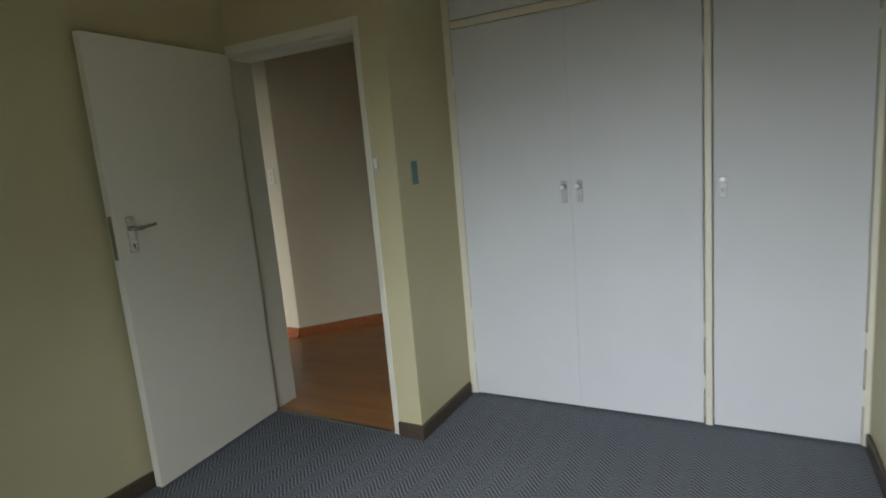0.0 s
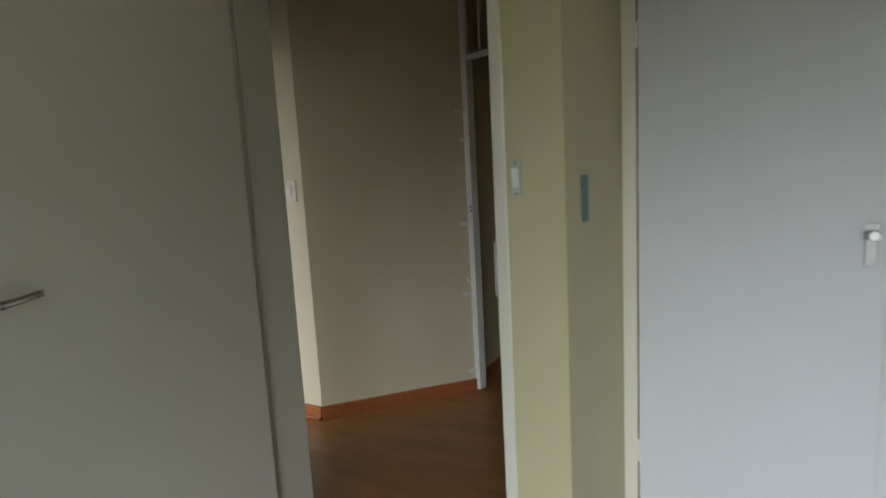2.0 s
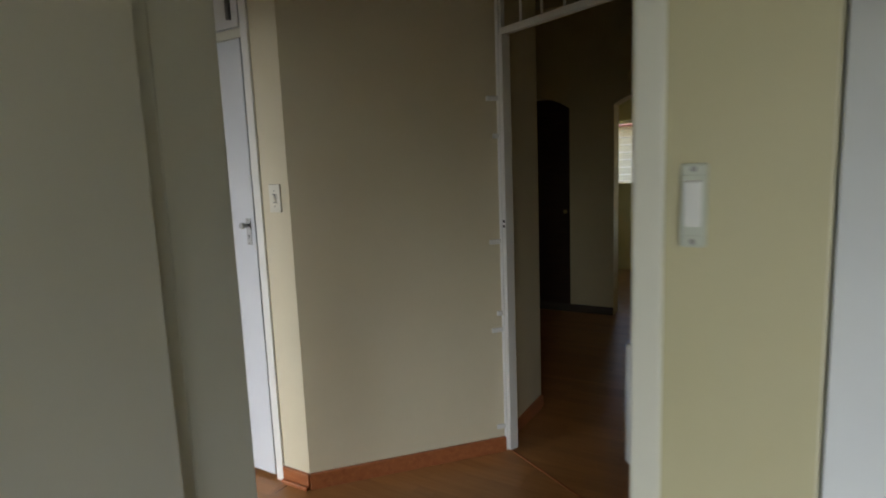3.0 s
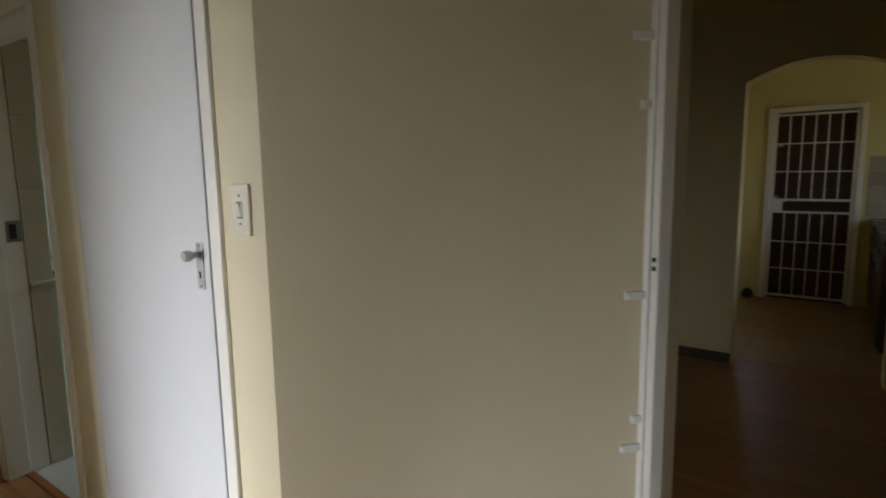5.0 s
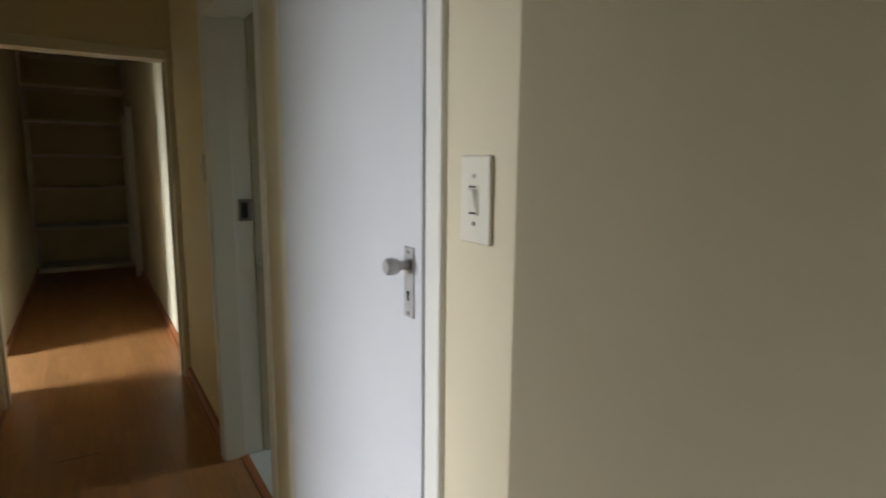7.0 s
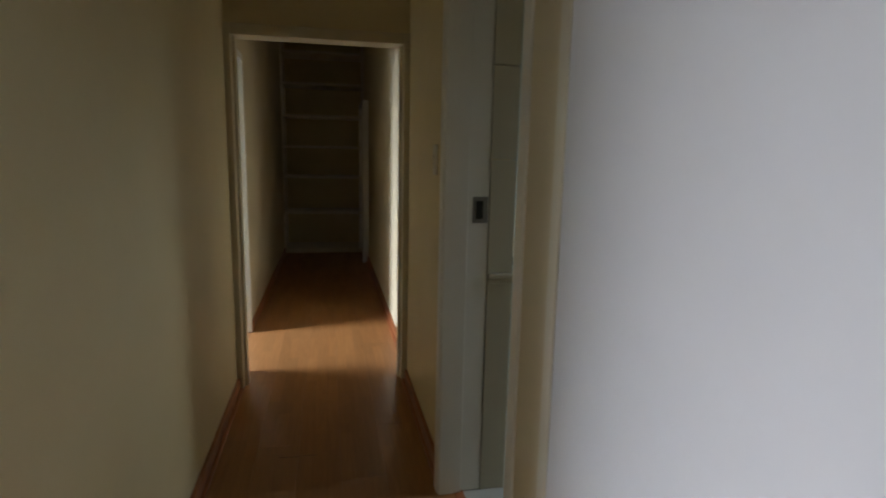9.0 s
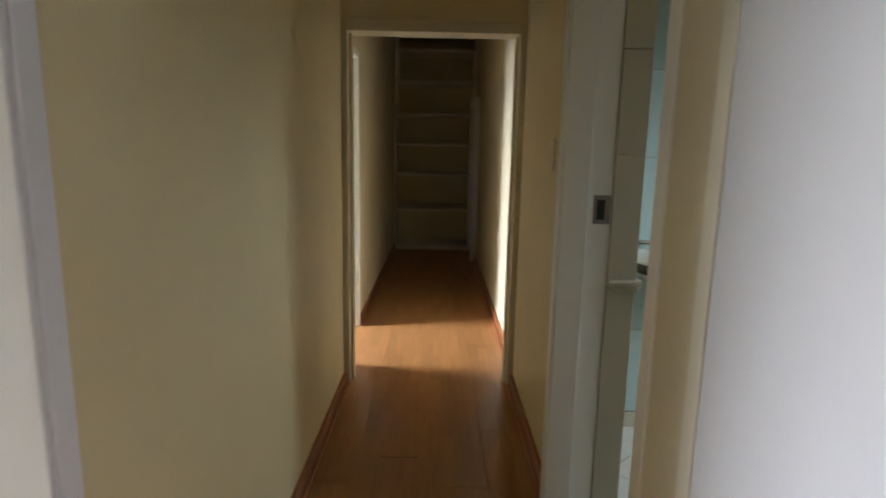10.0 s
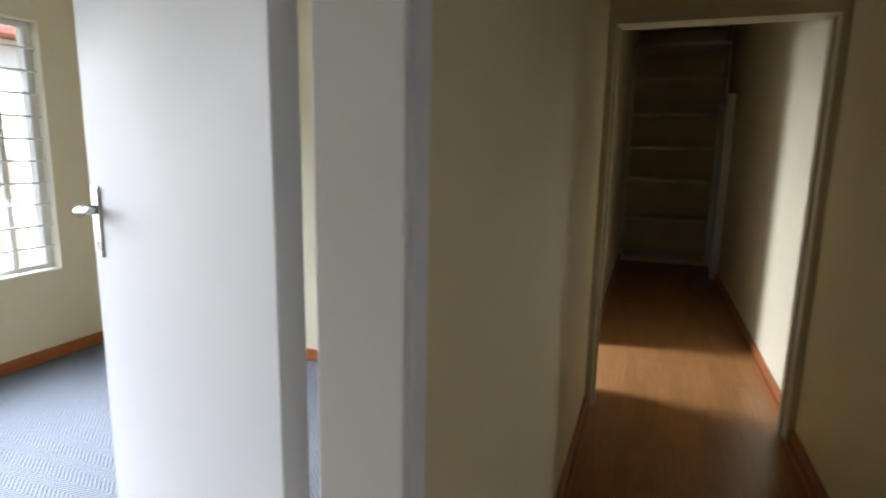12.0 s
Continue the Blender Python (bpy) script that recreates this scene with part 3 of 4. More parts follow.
# ---------------------------------------------------------------- closet in the corridor
d = thing("corridor_closet", (-2.28, 1.2, 0), "built-in closet with a flush white door and cupboard above", "closet")
bm = bmesh.new()
box(bm, -2.70, -2.655, YN - 0.012, 1.30, 0, H, bevel=0.003)
part("lock_post", one_box(-1.91, -1.865, YN - 0.012, 1.30, 0, H, bevel=0.003), FRAME_W, d, "off-white painted frame post")
box(bm, -2.655, -1.91, YN - 0.008, 1.30, 2.055, 2.095, bevel=0.003)
part("frame", bm, FRAME, d, "cream painted wooden frame")
part("back_panel", one_box(-2.655, -1.91, 1.25, 1.29, 0, H), SHELF, d)
leaf = part("door", one_box(-2.650, -1.918, YN - 0.012, YN + 0.012, 0.02, 2.05, bevel=0.0025), DOOR_COOL, d, "flush white closet door")
knob_set(leaf, pose(-1.957, YN - 0.012, 1.202), half=0.061)
for z in (0.28, 1.72):
    part("hinge", one_box(-2.657, -2.645, YN - 0.016, YN - 0.010, z, z + 0.075, bevel=0.001), FRAME_W, d)
leaf = part("cupboard_door", one_box(-2.650, -1.918, YN - 0.012, YN + 0.012, 2.10, H - 0.03, bevel=0.0025), DOOR, d, "white cupboard door above the closet")
part("pull", one_box(-1.975, -1.955, YN - 0.03, YN - 0.012, 2.13, 2.22, bevel=0.004), STEEL, leaf, "dark metal pull")

# ---------------------------------------------------------------- wardrobe in the first bedroom
WY = 0.585
d = thing("built_in_wardrobe", (1.12, 0.85, 0), "white built-in wardrobe with flush doors and cream frame", "wardrobe")
bm = bmesh.new()
box(bm, 0.16, 0.204, WY - 0.004, WY + 0.09, 0, H, bevel=0.003)
box(bm, 1.432, 1.464, WY - 0.004, WY + 0.09, 0, H, bevel=0.003)
box(bm, 2.055, 2.08, WY - 0.004, WY + 0.09, 0, H, bevel=0.003)
box(bm, 0.204, 1.432, WY - 0.002, WY + 0.09, 2.065, 2.105, bevel=0.003)
box(bm, 1.464, 2.055, WY - 0.002, WY + 0.09, 2.065, 2.105, bevel=0.003)
part("frame", bm, FRAME, d, "cream painted wooden frame")
part("carcass", one_box(0.165, 2.075, WY + 0.10, 1.14, 0.0, H - 0.01), SHELF, d)
for x0, x1, hx in ((0.2095, 0.8215, 0.785), (0.8222, 1.4265, 0.863), (1.4705, 2.0495, 1.508)):
    leaf = part("door", one_box(x0, x1, WY - 0.008, WY + 0.010, 0.012, 2.061, bevel=0.0008), DOOR_COOL, d, "flush white wardrobe door")
    knob_set(leaf, pose(hx, WY - 0.008, 1.175), hx > 1, PALE_ALU, 0.056, PLATE_ALU)
    hinge_x = x1 + 0.002 if x0 > 0.5 else x0 - 0.002
    for z in (0.19, 0.45, 1.75):
        part("hinge", one_box(hinge_x - 0.004, hinge_x + 0.004, WY - 0.012, WY - 0.003, z, z + 0.075, bevel=0.001), FRAME_W, leaf)
    if 0.5 < x0 < 1.4:
        continue                    # this compartment stands open
    leaf = part("cupboard_door", one_box(x0, x1, WY - 0.008, WY + 0.010, 2.109, H - 0.04, bevel=0.0015), DOOR_COOL, d, "white upper cupboard door")
    part("pull", one_box(hx - 0.008, hx + 0.008, WY - 0.033, WY - 0.008, 2.17, 2.26, bevel=0.004), STEEL, leaf, "dark metal pull")

# ---------------------------------------------------------------- switches and tape
def rocker_switch(place, yaw, w, h, label, mat, long_rocker=False):
    """A wall switch; the plate faces local -y."""
    m = pose(*place, 0, 0, yaw)
    s = thing("light_switch", place, label, "light switch")
    plate = part("plate", one_box(-w / 2, w / 2, -0.009, 0.0, -h / 2, h / 2, m=m, bevel=0.003), mat, s)
    k = 0.30 if long_rocker else 0.13
    part("rocker_surround", one_box(-0.011, 0.011, -0.0115, -0.008, -h * k - 0.005, h * k + 0.005, m=m, bevel=0.001), mat, plate)
    bm = bmesh.new()
    box(bm, -0.008, 0.008, -0.0045, 0.0045, -h * k, h * k, m=m @ pose(0, -0.0105, 0, 10), bevel=0.0015)
    part("rocker", bm, PLASTIC if long_rocker else mat, s, "white rocker")
    if not long_rocker:
        for z in (h * k + 0.001, -h * k - 0.0035):
            part("slot", one_box(-0.0085, 0.0085, -0.0122, -0.011, z, z + 0.0025, m=m), BLACK, plate, "dark slot by the rocker")
    for z in (-h * 0.27 if not long_rocker else -h * 0.43, h * 0.27 if not long_rocker else h * 0.43):
        bm = bmesh.new()
        rod(bm, m @ Vector((0, -0.0105, z)), m @ Vector((0, -0.008, z)), 0.0030, 10)
        part("screw", bm, STEEL, plate)
    return s


rocker_switch((-1.780, YN, 1.352), 0, 0.068, 0.124, "cream white single rocker switch on the corridor wall", SWITCH)
rocker_switch((0.049, 0.0, 1.397), 0, 0.024, 0.081, "narrow aged greenish switch beside the bedroom door", OLD_PLASTIC, True)
rocker_switch((-4.12, 1.19, 1.37), 0, 0.075, 0.13, "cream switch beyond the bathroom door", FRAME)

bm = bmesh.new()
n = 10
for i in range(n):
    z0, z1 = 1.282 + 0.113 * i / n, 1.282 + 0.113 * (i + 1) / n
    w0, w1 = 0.002 * math.sin(i * 2.1), 0.002 * math.sin((i + 1) * 2.1)
    vs = [bm.verts.new(c) for c in ((0.1625, 0.126 + w0, z0), (0.1625, 0.182 + w0, z0), (0.1625, 0.182 + w1, z1), (0.1625, 0.126 + w1, z1))]
    bm.faces.new(vs)
bmesh.ops.remove_doubles(bm, verts=bm.verts, dist=1e-5)
bmesh.ops.solidify(bm, geom=bm.faces, thickness=0.0012)
solid("tape_strip", bm, TAPE, "strip of teal tape stuck on the wall", "tape", kind="thing")

# ---------------------------------------------------------------- security gate at the end of the hall
GA, GB = Vector((-1.043, 1.912)), Vector((-0.16, 1.53))
gd = GB - GA
gyaw = math.degrees(math.atan2(gd.y, gd.x))
gm = pose(GA.x, GA.y, 0, 0, 0, gyaw)
L = gd.length
g = thing("security_gate", (GA.x, GA.y, 0), "white steel security gate frame with barred transom, gate open", "security gate")
bm = bmesh.new()
box(bm, 0.0, 0.023, -0.02, 0.02, 0.005, 2.9, m=gm, bevel=0.002)
box(bm, 0.023, 0.032, -0.006, 0.018, 0.005, 2.9, m=gm)
part("post", bm, GATE, g)
bm = bmesh.new()
box(bm, 0.033, 0.057, -0.026, 0.026, 0.02, 2.06, m=gm, bevel=0.002)
post = part("lock_post", bm, GATE, g)
for z in (1.168, 1.192):
    bm = bmesh.new()
    box(bm, 0.038, 0.051, -0.0275, -0.026, z - 0.006, z + 0.006, m=gm)
    part("bolt_hole", bm, BLACK, post)
bm = bmesh.new()
box(bm, L - 0.03, L, -0.02, 0.02, 0.005, 2.9, m=gm, bevel=0.002)
part("post", bm, GATE, g)
for z in (2.075, 2.885):
    bm = bmesh.new()
    box(bm, 0.03, L - 0.03, -0.016, 0.016, z - 0.015, z + 0.015, m=gm, bevel=0.002)
    part("crossbar", bm, GATE, g)
for i in range(1, 7):
    bm = bmesh.new()
    x = 0.03 + (L - 0.06) * i / 7
    rod(bm, gm @ Vector((x, 0, 2.09)), gm @ Vector((x, 0, 2.87)), 0.006, 8)
    part("bar", bm, GATE, g)
wd = (Vector((-1.70, YN)) - Vector((-1.035, 1.905))).normalized()
wyaw = math.degrees(math.atan2(wd.y, wd.x))
for z, ln in ((1.775, 0.075), (1.60, 0.045), (1.09, 0.075), (0.73, 0.045), (0.645, 0.075), (0.135, 0.06)):
    bm = bmesh.new()
    m = pose(-1.035, 1.905, z, 0, 0, wyaw)
    box(bm, -0.01, ln, 0.0, 0.012, -0.012, 0.012, m=m, bevel=0.004)
    rod(bm, m @ Vector((ln - 0.012, 0.017, 0)), m @ Vector((ln - 0.012, 0.010, 0)), 0.006, 10)
    part("fixing_lug", bm, GATE, g, "white painted fixing lug bolted to the wall")
# leaf, hinged at the far post and standing open along the wall
e0, e1 = Vector((-0.150, 1.46)), Vector((-0.100, 0.565))
ld = e1 - e0
lm = pose(e0.x, e0.y, 0, 0, 0, math.degrees(math.atan2(ld.y, ld.x)))
LL = ld.length
bm = bmesh.new()
for x in (0.0, LL - 0.03):
    box(bm, x, x + 0.03, -0.012, 0.012, 0.03, 2.05, m=lm, bevel=0.002)
for z in (0.03, 0.68, 1.06, 1.24, 1.65, 2.02):
    box(bm, 0.03, LL - 0.03, -0.010, 0.010, z, z + 0.03, m=lm, bevel=0.002)
leaf = part("gate_leaf", bm, GATE, g, "white barred gate leaf standing open")
for i in range(1, 8):
    bm = bmesh.new()
    x = 0.03 + (LL - 0.06) * i / 8
    rod(bm, lm @ Vector((x, 0, 0.05)), lm @ Vector((x, 0, 2.03)), 0.006, 8)
    part("bar", bm, GATE, leaf)
bm = bmesh.new()
box(bm, LL - 0.085, LL - 0.002, -0.0135, 0.0135, 1.09, 1.21, m=lm, bevel=0.002)
part("lock_box", bm, GATE, leaf)
bm = bmesh.new()
box(bm, LL - 0.001, LL + 0.003, -0.011, 0.011, 1.085, 1.205, m=lm, bevel=0.001)
for z in (1.185, 1.16):
    rod(bm, lm @ Vector((LL + 0.001, 0, z)), lm @ Vector((LL + 0.012, 0, z)), 0.006, 10)
part("lock_faceplate", bm, CHROME, leaf, "bright steel lock faceplate")
bm = bmesh.new()
rod(bm, lm @ Vector((LL - 0.035, -0.035, 1.125)), lm @ Vector((LL - 0.035, 0.035, 1.125)), 0.011, 12)
part("lock_cylinder", bm, BRASS, leaf, "brass lock cylinder")

# ---------------------------------------------------------------- shelves at the corridor end
d = thing("built_in_shelves", (-9.9, 0.7, 0), "cream painted built-in shelves filling the corridor end", "shelves")
# Darker wall paint on the back stands in for shade between the shelves.
part("back_panel", one_box(-10.2, -10.18, YF, 1.225, 0, H), WALL, d)
part("plinth", one_box(-9.63, -9.60, YF, 1.225, 0.0, 0.06, bevel=0.003), SHELF, d)
for y in (YF, 1.205):
    part("side_panel", one_box(-10.18, -9.63, y, y + 0.02, 0, H), SHELF, d)
for z in (0.06, 0.575, 1.065, 1.475, 1.885, 2.305, 2.71):
    part("shelf", one_box(-10.18, -9.605, YF + 0.02, 1.205, z - 0.034, z, bevel=0.003), SHELF, d)


# ---------------------------------------------------------------- windows
def window(name, x0, x1, z0, z1, y, bars, label, mullions=(0.5,)):
    """A steel window with burglar bars; the bars stand inside (towards +y when bars > 0)."""
    w = thing(name, ((x0 + x1) / 2, y, z0), label, "window", kind="structure")
    bm = bmesh.new()
    for a, b, c, e in ((x0, x0 + 0.04, z0, z1), (x1 - 0.04, x1, z0, z1), (x0 + 0.04, x1 - 0.04, z0, z0 + 0.04), (x0 + 0.04, x1 - 0.04, z1 - 0.04, z1)):
        box(bm, a, b, y - 0.02, y + 0.02, c, e, bevel=0.003)
    part("window_frame", bm, GATE, w)
    xs = [x0 + 0.04] + [x0 + (x1 - x0) * k for k in mullions] + [x1 - 0.04]
    for k in mullions:
        x = x0 + (x1 - x0) * k
        part("mullion", one_box(x - 0.018, x + 0.018, y - 0.018, y + 0.018, z0 + 0.04, z1 - 0.04, bevel=0.003), GATE, w)
    for a, b in zip(xs, xs[1:]):
        p = part("pane", one_box(a, b, y - 0.002, y + 0.002, z0 + 0.04, z1 - 0.04), GLASS, w)
        p.visible_shadow = False
    n = abs(bars)
    yb = y + (0.045 if bars > 0 else -0.045)
    for i in range(1, n + 1):
        z = z0 + 0.02 + (z1 - z0 - 0.04) * i / (n + 1)
        bm = bmesh.new()
        rod(bm, (x0, yb, z), (x1, yb, z), 0.006, 8)
        part("burglar_bar", bm, GATE, w)
    part("window_sill", one_box(x0 - 0.0, x1 + 0.0, y + (0.022 if bars > 0 else -0.1), y + (0.1 if bars > 0 else -0.022), z0 + 0.001, z0 + 0.012, bevel=0.003), FRAME_W, w)
    return w


window("window_1", 0.35, 2.02, 0.58, 2.1, -3.23, 8, "white steel bedroom window with burglar bars")
window("window_2", -4.49, -1.5, 0.57, 2.1, -3.22, 10, "white steel bedroom window with horizontal burglar bars", (0.075, 0.41, 0.705))
window("window_3", -6.35, -5.16, 0.58, 2.1, -3.23, 8, "white steel window with burglar bars")
window("window_4", -2.35, -1.51, 1.19, 2.04, 7.42, -7, "barred kitchen window", (0.5, 0.93))
window("window_5", -3.9, -3.3, 1.4, 2.1, 3.42, -4, "small bathroom window")

# ---------------------------------------------------------------- bathroom
nib = thing("bathroom_nib", (-3.81, 1.39, 0), "short cream tiled wall end with a dado strip", "wall end", kind="structure")
for z0, z1 in ((0.935, 1.377), (1.380, 1.725), (1.728, 2.07)):
    part("upper_facing", one_box(-3.83, -3.772, 1.337, 1.44, z0, z1, bevel=0.002), TILE_CREAM, nib)
part("lower_facing", one_box(-3.83, -3.772, 1.337, 1.44, 0.0, 0.893, bevel=0.003), TILE_CREAM, nib)
bm = bmesh.new()
box(bm, -3.83, -3.760, 1.337, 1.452, 0.893, 0.912, bevel=0.006)
box(bm, -3.83, -3.752, 1.337, 1.462, 0.912, 0.935, bevel=0.008)
part("dado_strip", bm, TILE_CREAM, nib, "moulded cream dado tile strip")

BX = -4.5
tiles = bpy.data.objects["wall_bathroom_west"]
tile_mesh = mesh_of("wall_tile", one_box(0, 0.008, 0.0015, 0.2985, 0.0015, 0.3985, bevel=0.0015), TILE)
low_mesh = mesh_of("low_tile", one_box(0, 0.008, 0.0015, 0.2985, 0.0015, 0.3985, bevel=0.0015), TILE)
for r, z in enumerate((0.085, 0.52, 0.967 + 0.0, 1.367, 1.767, 2.167)):
    for c in range(7):
        y = 1.405 + 0.3 * c - 0.055
        ob = new("tile", tile_mesh if r > 1 else low_mesh)
        ob.parent = tiles
        ob.matrix_basis = Matrix.Translation((BX, y, z)) @ Matrix.Diagonal((1, 1, 1.08 if r < 2 else 1.0, 1))
for k, (z0, z1, mat, out) in enumerate(((0.0, 0.078, TILE_CREAM, 0.014), (0.952, 0.957, DARK_EDGE, 0.012), (0.957, 0.965, TILE_CREAM, 0.014))):
    ob = new("border_strip", mesh_of("border_strip", one_box(BX, BX + out, 1.41, 3.3, z0, z1, bevel=0.002), mat))
    ob.parent = tiles

fl = thing("floor_bathroom", (-3.6, 2.3, -0.012), "pale square floor tiles laid diagonally in the bathroom", "floor", kind="structure")
turn = pose(0, 0, 0, 0, 0, 45)
for i in range(-8, 9):
    for j in range(-8, 9):
        p = Vector((-4.29, 1.72, 0)) + turn @ Vector((0.15 + i * 0.3, 0.15 + j * 0.3, 0))
        if not (-4.72 < p.x < -2.4 and 1.25 < p.y < 3.5):
            continue
        bm = one_box(-0.1475, 0.1475, -0.1475, 0.1475, -0.012, 0.0, m=Matrix.Translation(p) @ turn)
        for co, no in (((-4.5, 0, 0), (-1, 0, 0)), ((-2.6, 0, 0), (1, 0, 0)), ((0, 1.44, 0), (0, -1, 0)), ((0, 3.3, 0), (0, 1, 0))):
            bmesh.ops.bisect_plane(bm, geom=bm.verts[:] + bm.edges[:] + bm.faces[:], plane_co=co, plane_no=no, clear_outer=True)
        if len(bm.faces) > 3:
            part("floor_tile", bm, TILE_FLOOR, fl)
        else:
            bm.free()
solid("threshold", one_box(-3.775, -2.925, 1.225, 1.262, -0.012, 0.006, bevel=0.003), SKIRT, "wooden threshold strip at the bathroom door", "threshold")
solid("bathroom_screed", one_box(-3.775, -2.925, 1.262, 1.44, -0.012, -0.002), TILE_FLOOR, "pale tile sill in the bathroom doorway", "floor")


def basin_shape(grow, z, back=0.0, n=28):
    """Outline of the basin in plan: flat at the wall, bowed in front."""
    pts = []
    for i in range(n + 1):
        a = math.pi * i / n
        pts.append(Vector((BX + 0.015 + back + (0.46 + grow - back) * math.sin(a) ** 0.7, 1.90 - (0.30 + grow) * math.cos(a), z)))
    return pts


def ringed(rows, cap_top, cap_bottom):
    """A closed shell through basin outlines, from the underside up and over the rim."""
    bm = bmesh.new()
    rings = [[bm.verts.new(p) for p in basin_shape(*row)] for row in rows]
    n = len(rings[0])
    for a, c in zip(rings, rings[1:]):
        for i in range(n):
            bm.faces.new((a[i], a[(i + 1) % n], c[(i + 1) % n], c[i]))
    if cap_top:
        bm.faces.new(rings[-1])
    if cap_bottom:
        bm.faces.new(rings[0][::-1])
    return bm


b = thing("wash_basin", (-4.3, 1.9, 0.75), "white ceramic wash basin with dark edged vanity top", "wash basin")
part("bowl", ringed(((0.0, 0.905), (0.013, 0.907), (0.011, 0.914), (-0.02, 0.929), (-0.05, 0.940, 0.06), (-0.08, 0.940, 0.07), (-0.105, 0.925, 0.08), (-0.17, 0.906, 0.12)), True, False),
     CERAMIC, b, "white ceramic bowl", smooth=True)
part("vanity_edge", ringed(((-0.03, 0.858), (0.008, 0.862), (0.014, 0.876), (0.010, 0.904)), True, True), DARK_EDGE, b, "glossy dark vanity edge", smooth=True)
part("bracket", one_box(BX + 0.001, BX + 0.12, 1.72, 2.08, 0.79, 0.857, bevel=0.004), CERAMIC, b)
t = thing("basin_mixer_tap", (-4.42, 1.79, 0.938), "chrome single lever mixer tap on the basin", "tap")
bm = bmesh.new()
lathe(bm, [(0.026, 0), (0.024, 0.008), (0.019, 0.015), (0.019, 0.055), (0.021, 0.06)], pose(-4.42, 1.79, 0.936))
rod(bm, (-4.42, 1.79, 0.965), (-4.335, 1.79, 0.975), 0.012, 12, 0.010)
part("body", bm, CHROME, t, smooth=True)
bm = bmesh.new()
lathe(bm, [(0.021, 0), (0.023, 0.01), (0.020, 0.028), (0.010, 0.034)], pose(-4.42, 1.79, 0.996))
rod(bm, (-4.42, 1.79, 1.023), (-4.37, 1.805, 1.038), 0.007, 10, 0.005)
part("lever", bm, CHROME, t, smooth=True)
t = thing("soap_bottle", (-4.36, 1.885, 0.937), "white plastic bottle with a purple label and cap", "bottle")
bm = bmesh.new()
lathe(bm, [(0.022, 0), (0.026, 0.006), (0.026, 0.06), (0.018, 0.078), (0.010, 0.084)], pose(-4.36, 1.885, 0.937))
part("body", bm, PLASTIC, t, smooth=True)
bm = bmesh.new()
lathe(bm, [(0.0265, 0.035), (0.0268, 0.036), (0.0268, 0.055), (0.0265, 0.056)], pose(-4.36, 1.885, 0.937))
part("label_band", bm, PURPLE, t, smooth=True)
bm = bmesh.new()
lathe(bm, [(0.011, 0), (0.011, 0.02), (0.004, 0.022), (0.004, 0.04)], pose(-4.36, 1.885, 1.02))
rod(bm, (-4.36, 1.885, 1.058), (-4.335, 1.87, 1.06), 0.006, 8)
part("pump_cap", bm, PURPLE, t, smooth=True)
t = thing("angle_valve", (-4.49, 1.88, 0.364), "small metal water valve on the tiled wall", "valve")
bm = bmesh.new()
lathe(bm, [(0.012, 0), (0.011, 0.004), (0.006, 0.006), (0.006, 0.022), (0.008, 0.024), (0.008, 0.034)], pose(-4.492, 1.88, 0.364, 0, 90))
part("body", bm, STEEL, t, smooth=True)

# ---------------------------------------------------------------- kitchen
k = thing("back_door", (-0.88, 7.36, 0), "dark wooden back door behind a white barred gate", "door", kind="structure")
bm = bmesh.new()
box(bm, -1.30, -1.25, 7.27, 7.5, 0, 2.03, bevel=0.003)
box(bm, -0.51, -0.46, 7.27, 7.5, 0, 2.03, bevel=0.003)
box(bm, -1.25, -0.51, 7.27, 7.5, 1.98, 2.03, bevel=0.003)
part("door_frame", bm, GATE, k)
leaf = part("door_leaf", one_box(-1.25, -0.51, 7.40, 7.44, -0.09, 1.98, bevel=0.003), DARK_WOOD, k, "dark brown wooden door")
bm = one_box(-1.215, -1.18, 7.394, 7.40, 0.93, 1.11, bevel=0.002)
rod(bm, (-1.198, 7.395, 1.05), (-1.198, 7.365, 1.05), 0.008, 10)
rod(bm, (-1.198, 7.365, 1.05), (-1.10, 7.365, 1.05), 0.008, 10)
part("door_handle", bm, CHROME, leaf, "chrome lever handle", smooth=True)
bm = one_box(-1.212, -1.165, 7.392, 7.40, 1.625, 1.665, bevel=0.003)
rod(bm, (-1.19, 7.393, 1.645), (-1.19, 7.380, 1.645), 0.012, 12)
part("night_latch", bm, CHROME, leaf, "small bright night latch", smooth=True)
kg = thing("kitchen_security_gate", (-0.88, 7.29, 0), "white barred security gate shut before the back door", "security gate")
for x in (-1.245, -0.545):
    part("post", one_box(x, x + 0.03, 7.285, 7.315, 0.02, 1.975, bevel=0.002), GATE, kg)
for z in (0.03, 0.33, 0.62, 0.93, 1.06, 1.36, 1.65, 1.94):
    w = 0.022 if z in (0.93, 1.06, 0.03, 1.94) else 0.012
    part("crossbar", one_box(-1.215, -0.545, 7.292, 7.292 + w, z, z + w, bevel=0.002), GATE, kg)
for i in range(1, 6):
    x = -1.215 + 0.67 * i / 6
    for z0, z1 in ((0.05, 0.93), (1.08, 1.94)):
        bm = bmesh.new()
        rod(bm, (x, 7.3, z0), (x, 7.3, z1), 0.006, 8)
        part("bar", bm, GATE, kg)
part("lock_box", one_box(-1.215, -1.13, 7.288, 7.312, 0.955, 1.055, bevel=0.003), GATE, kg)
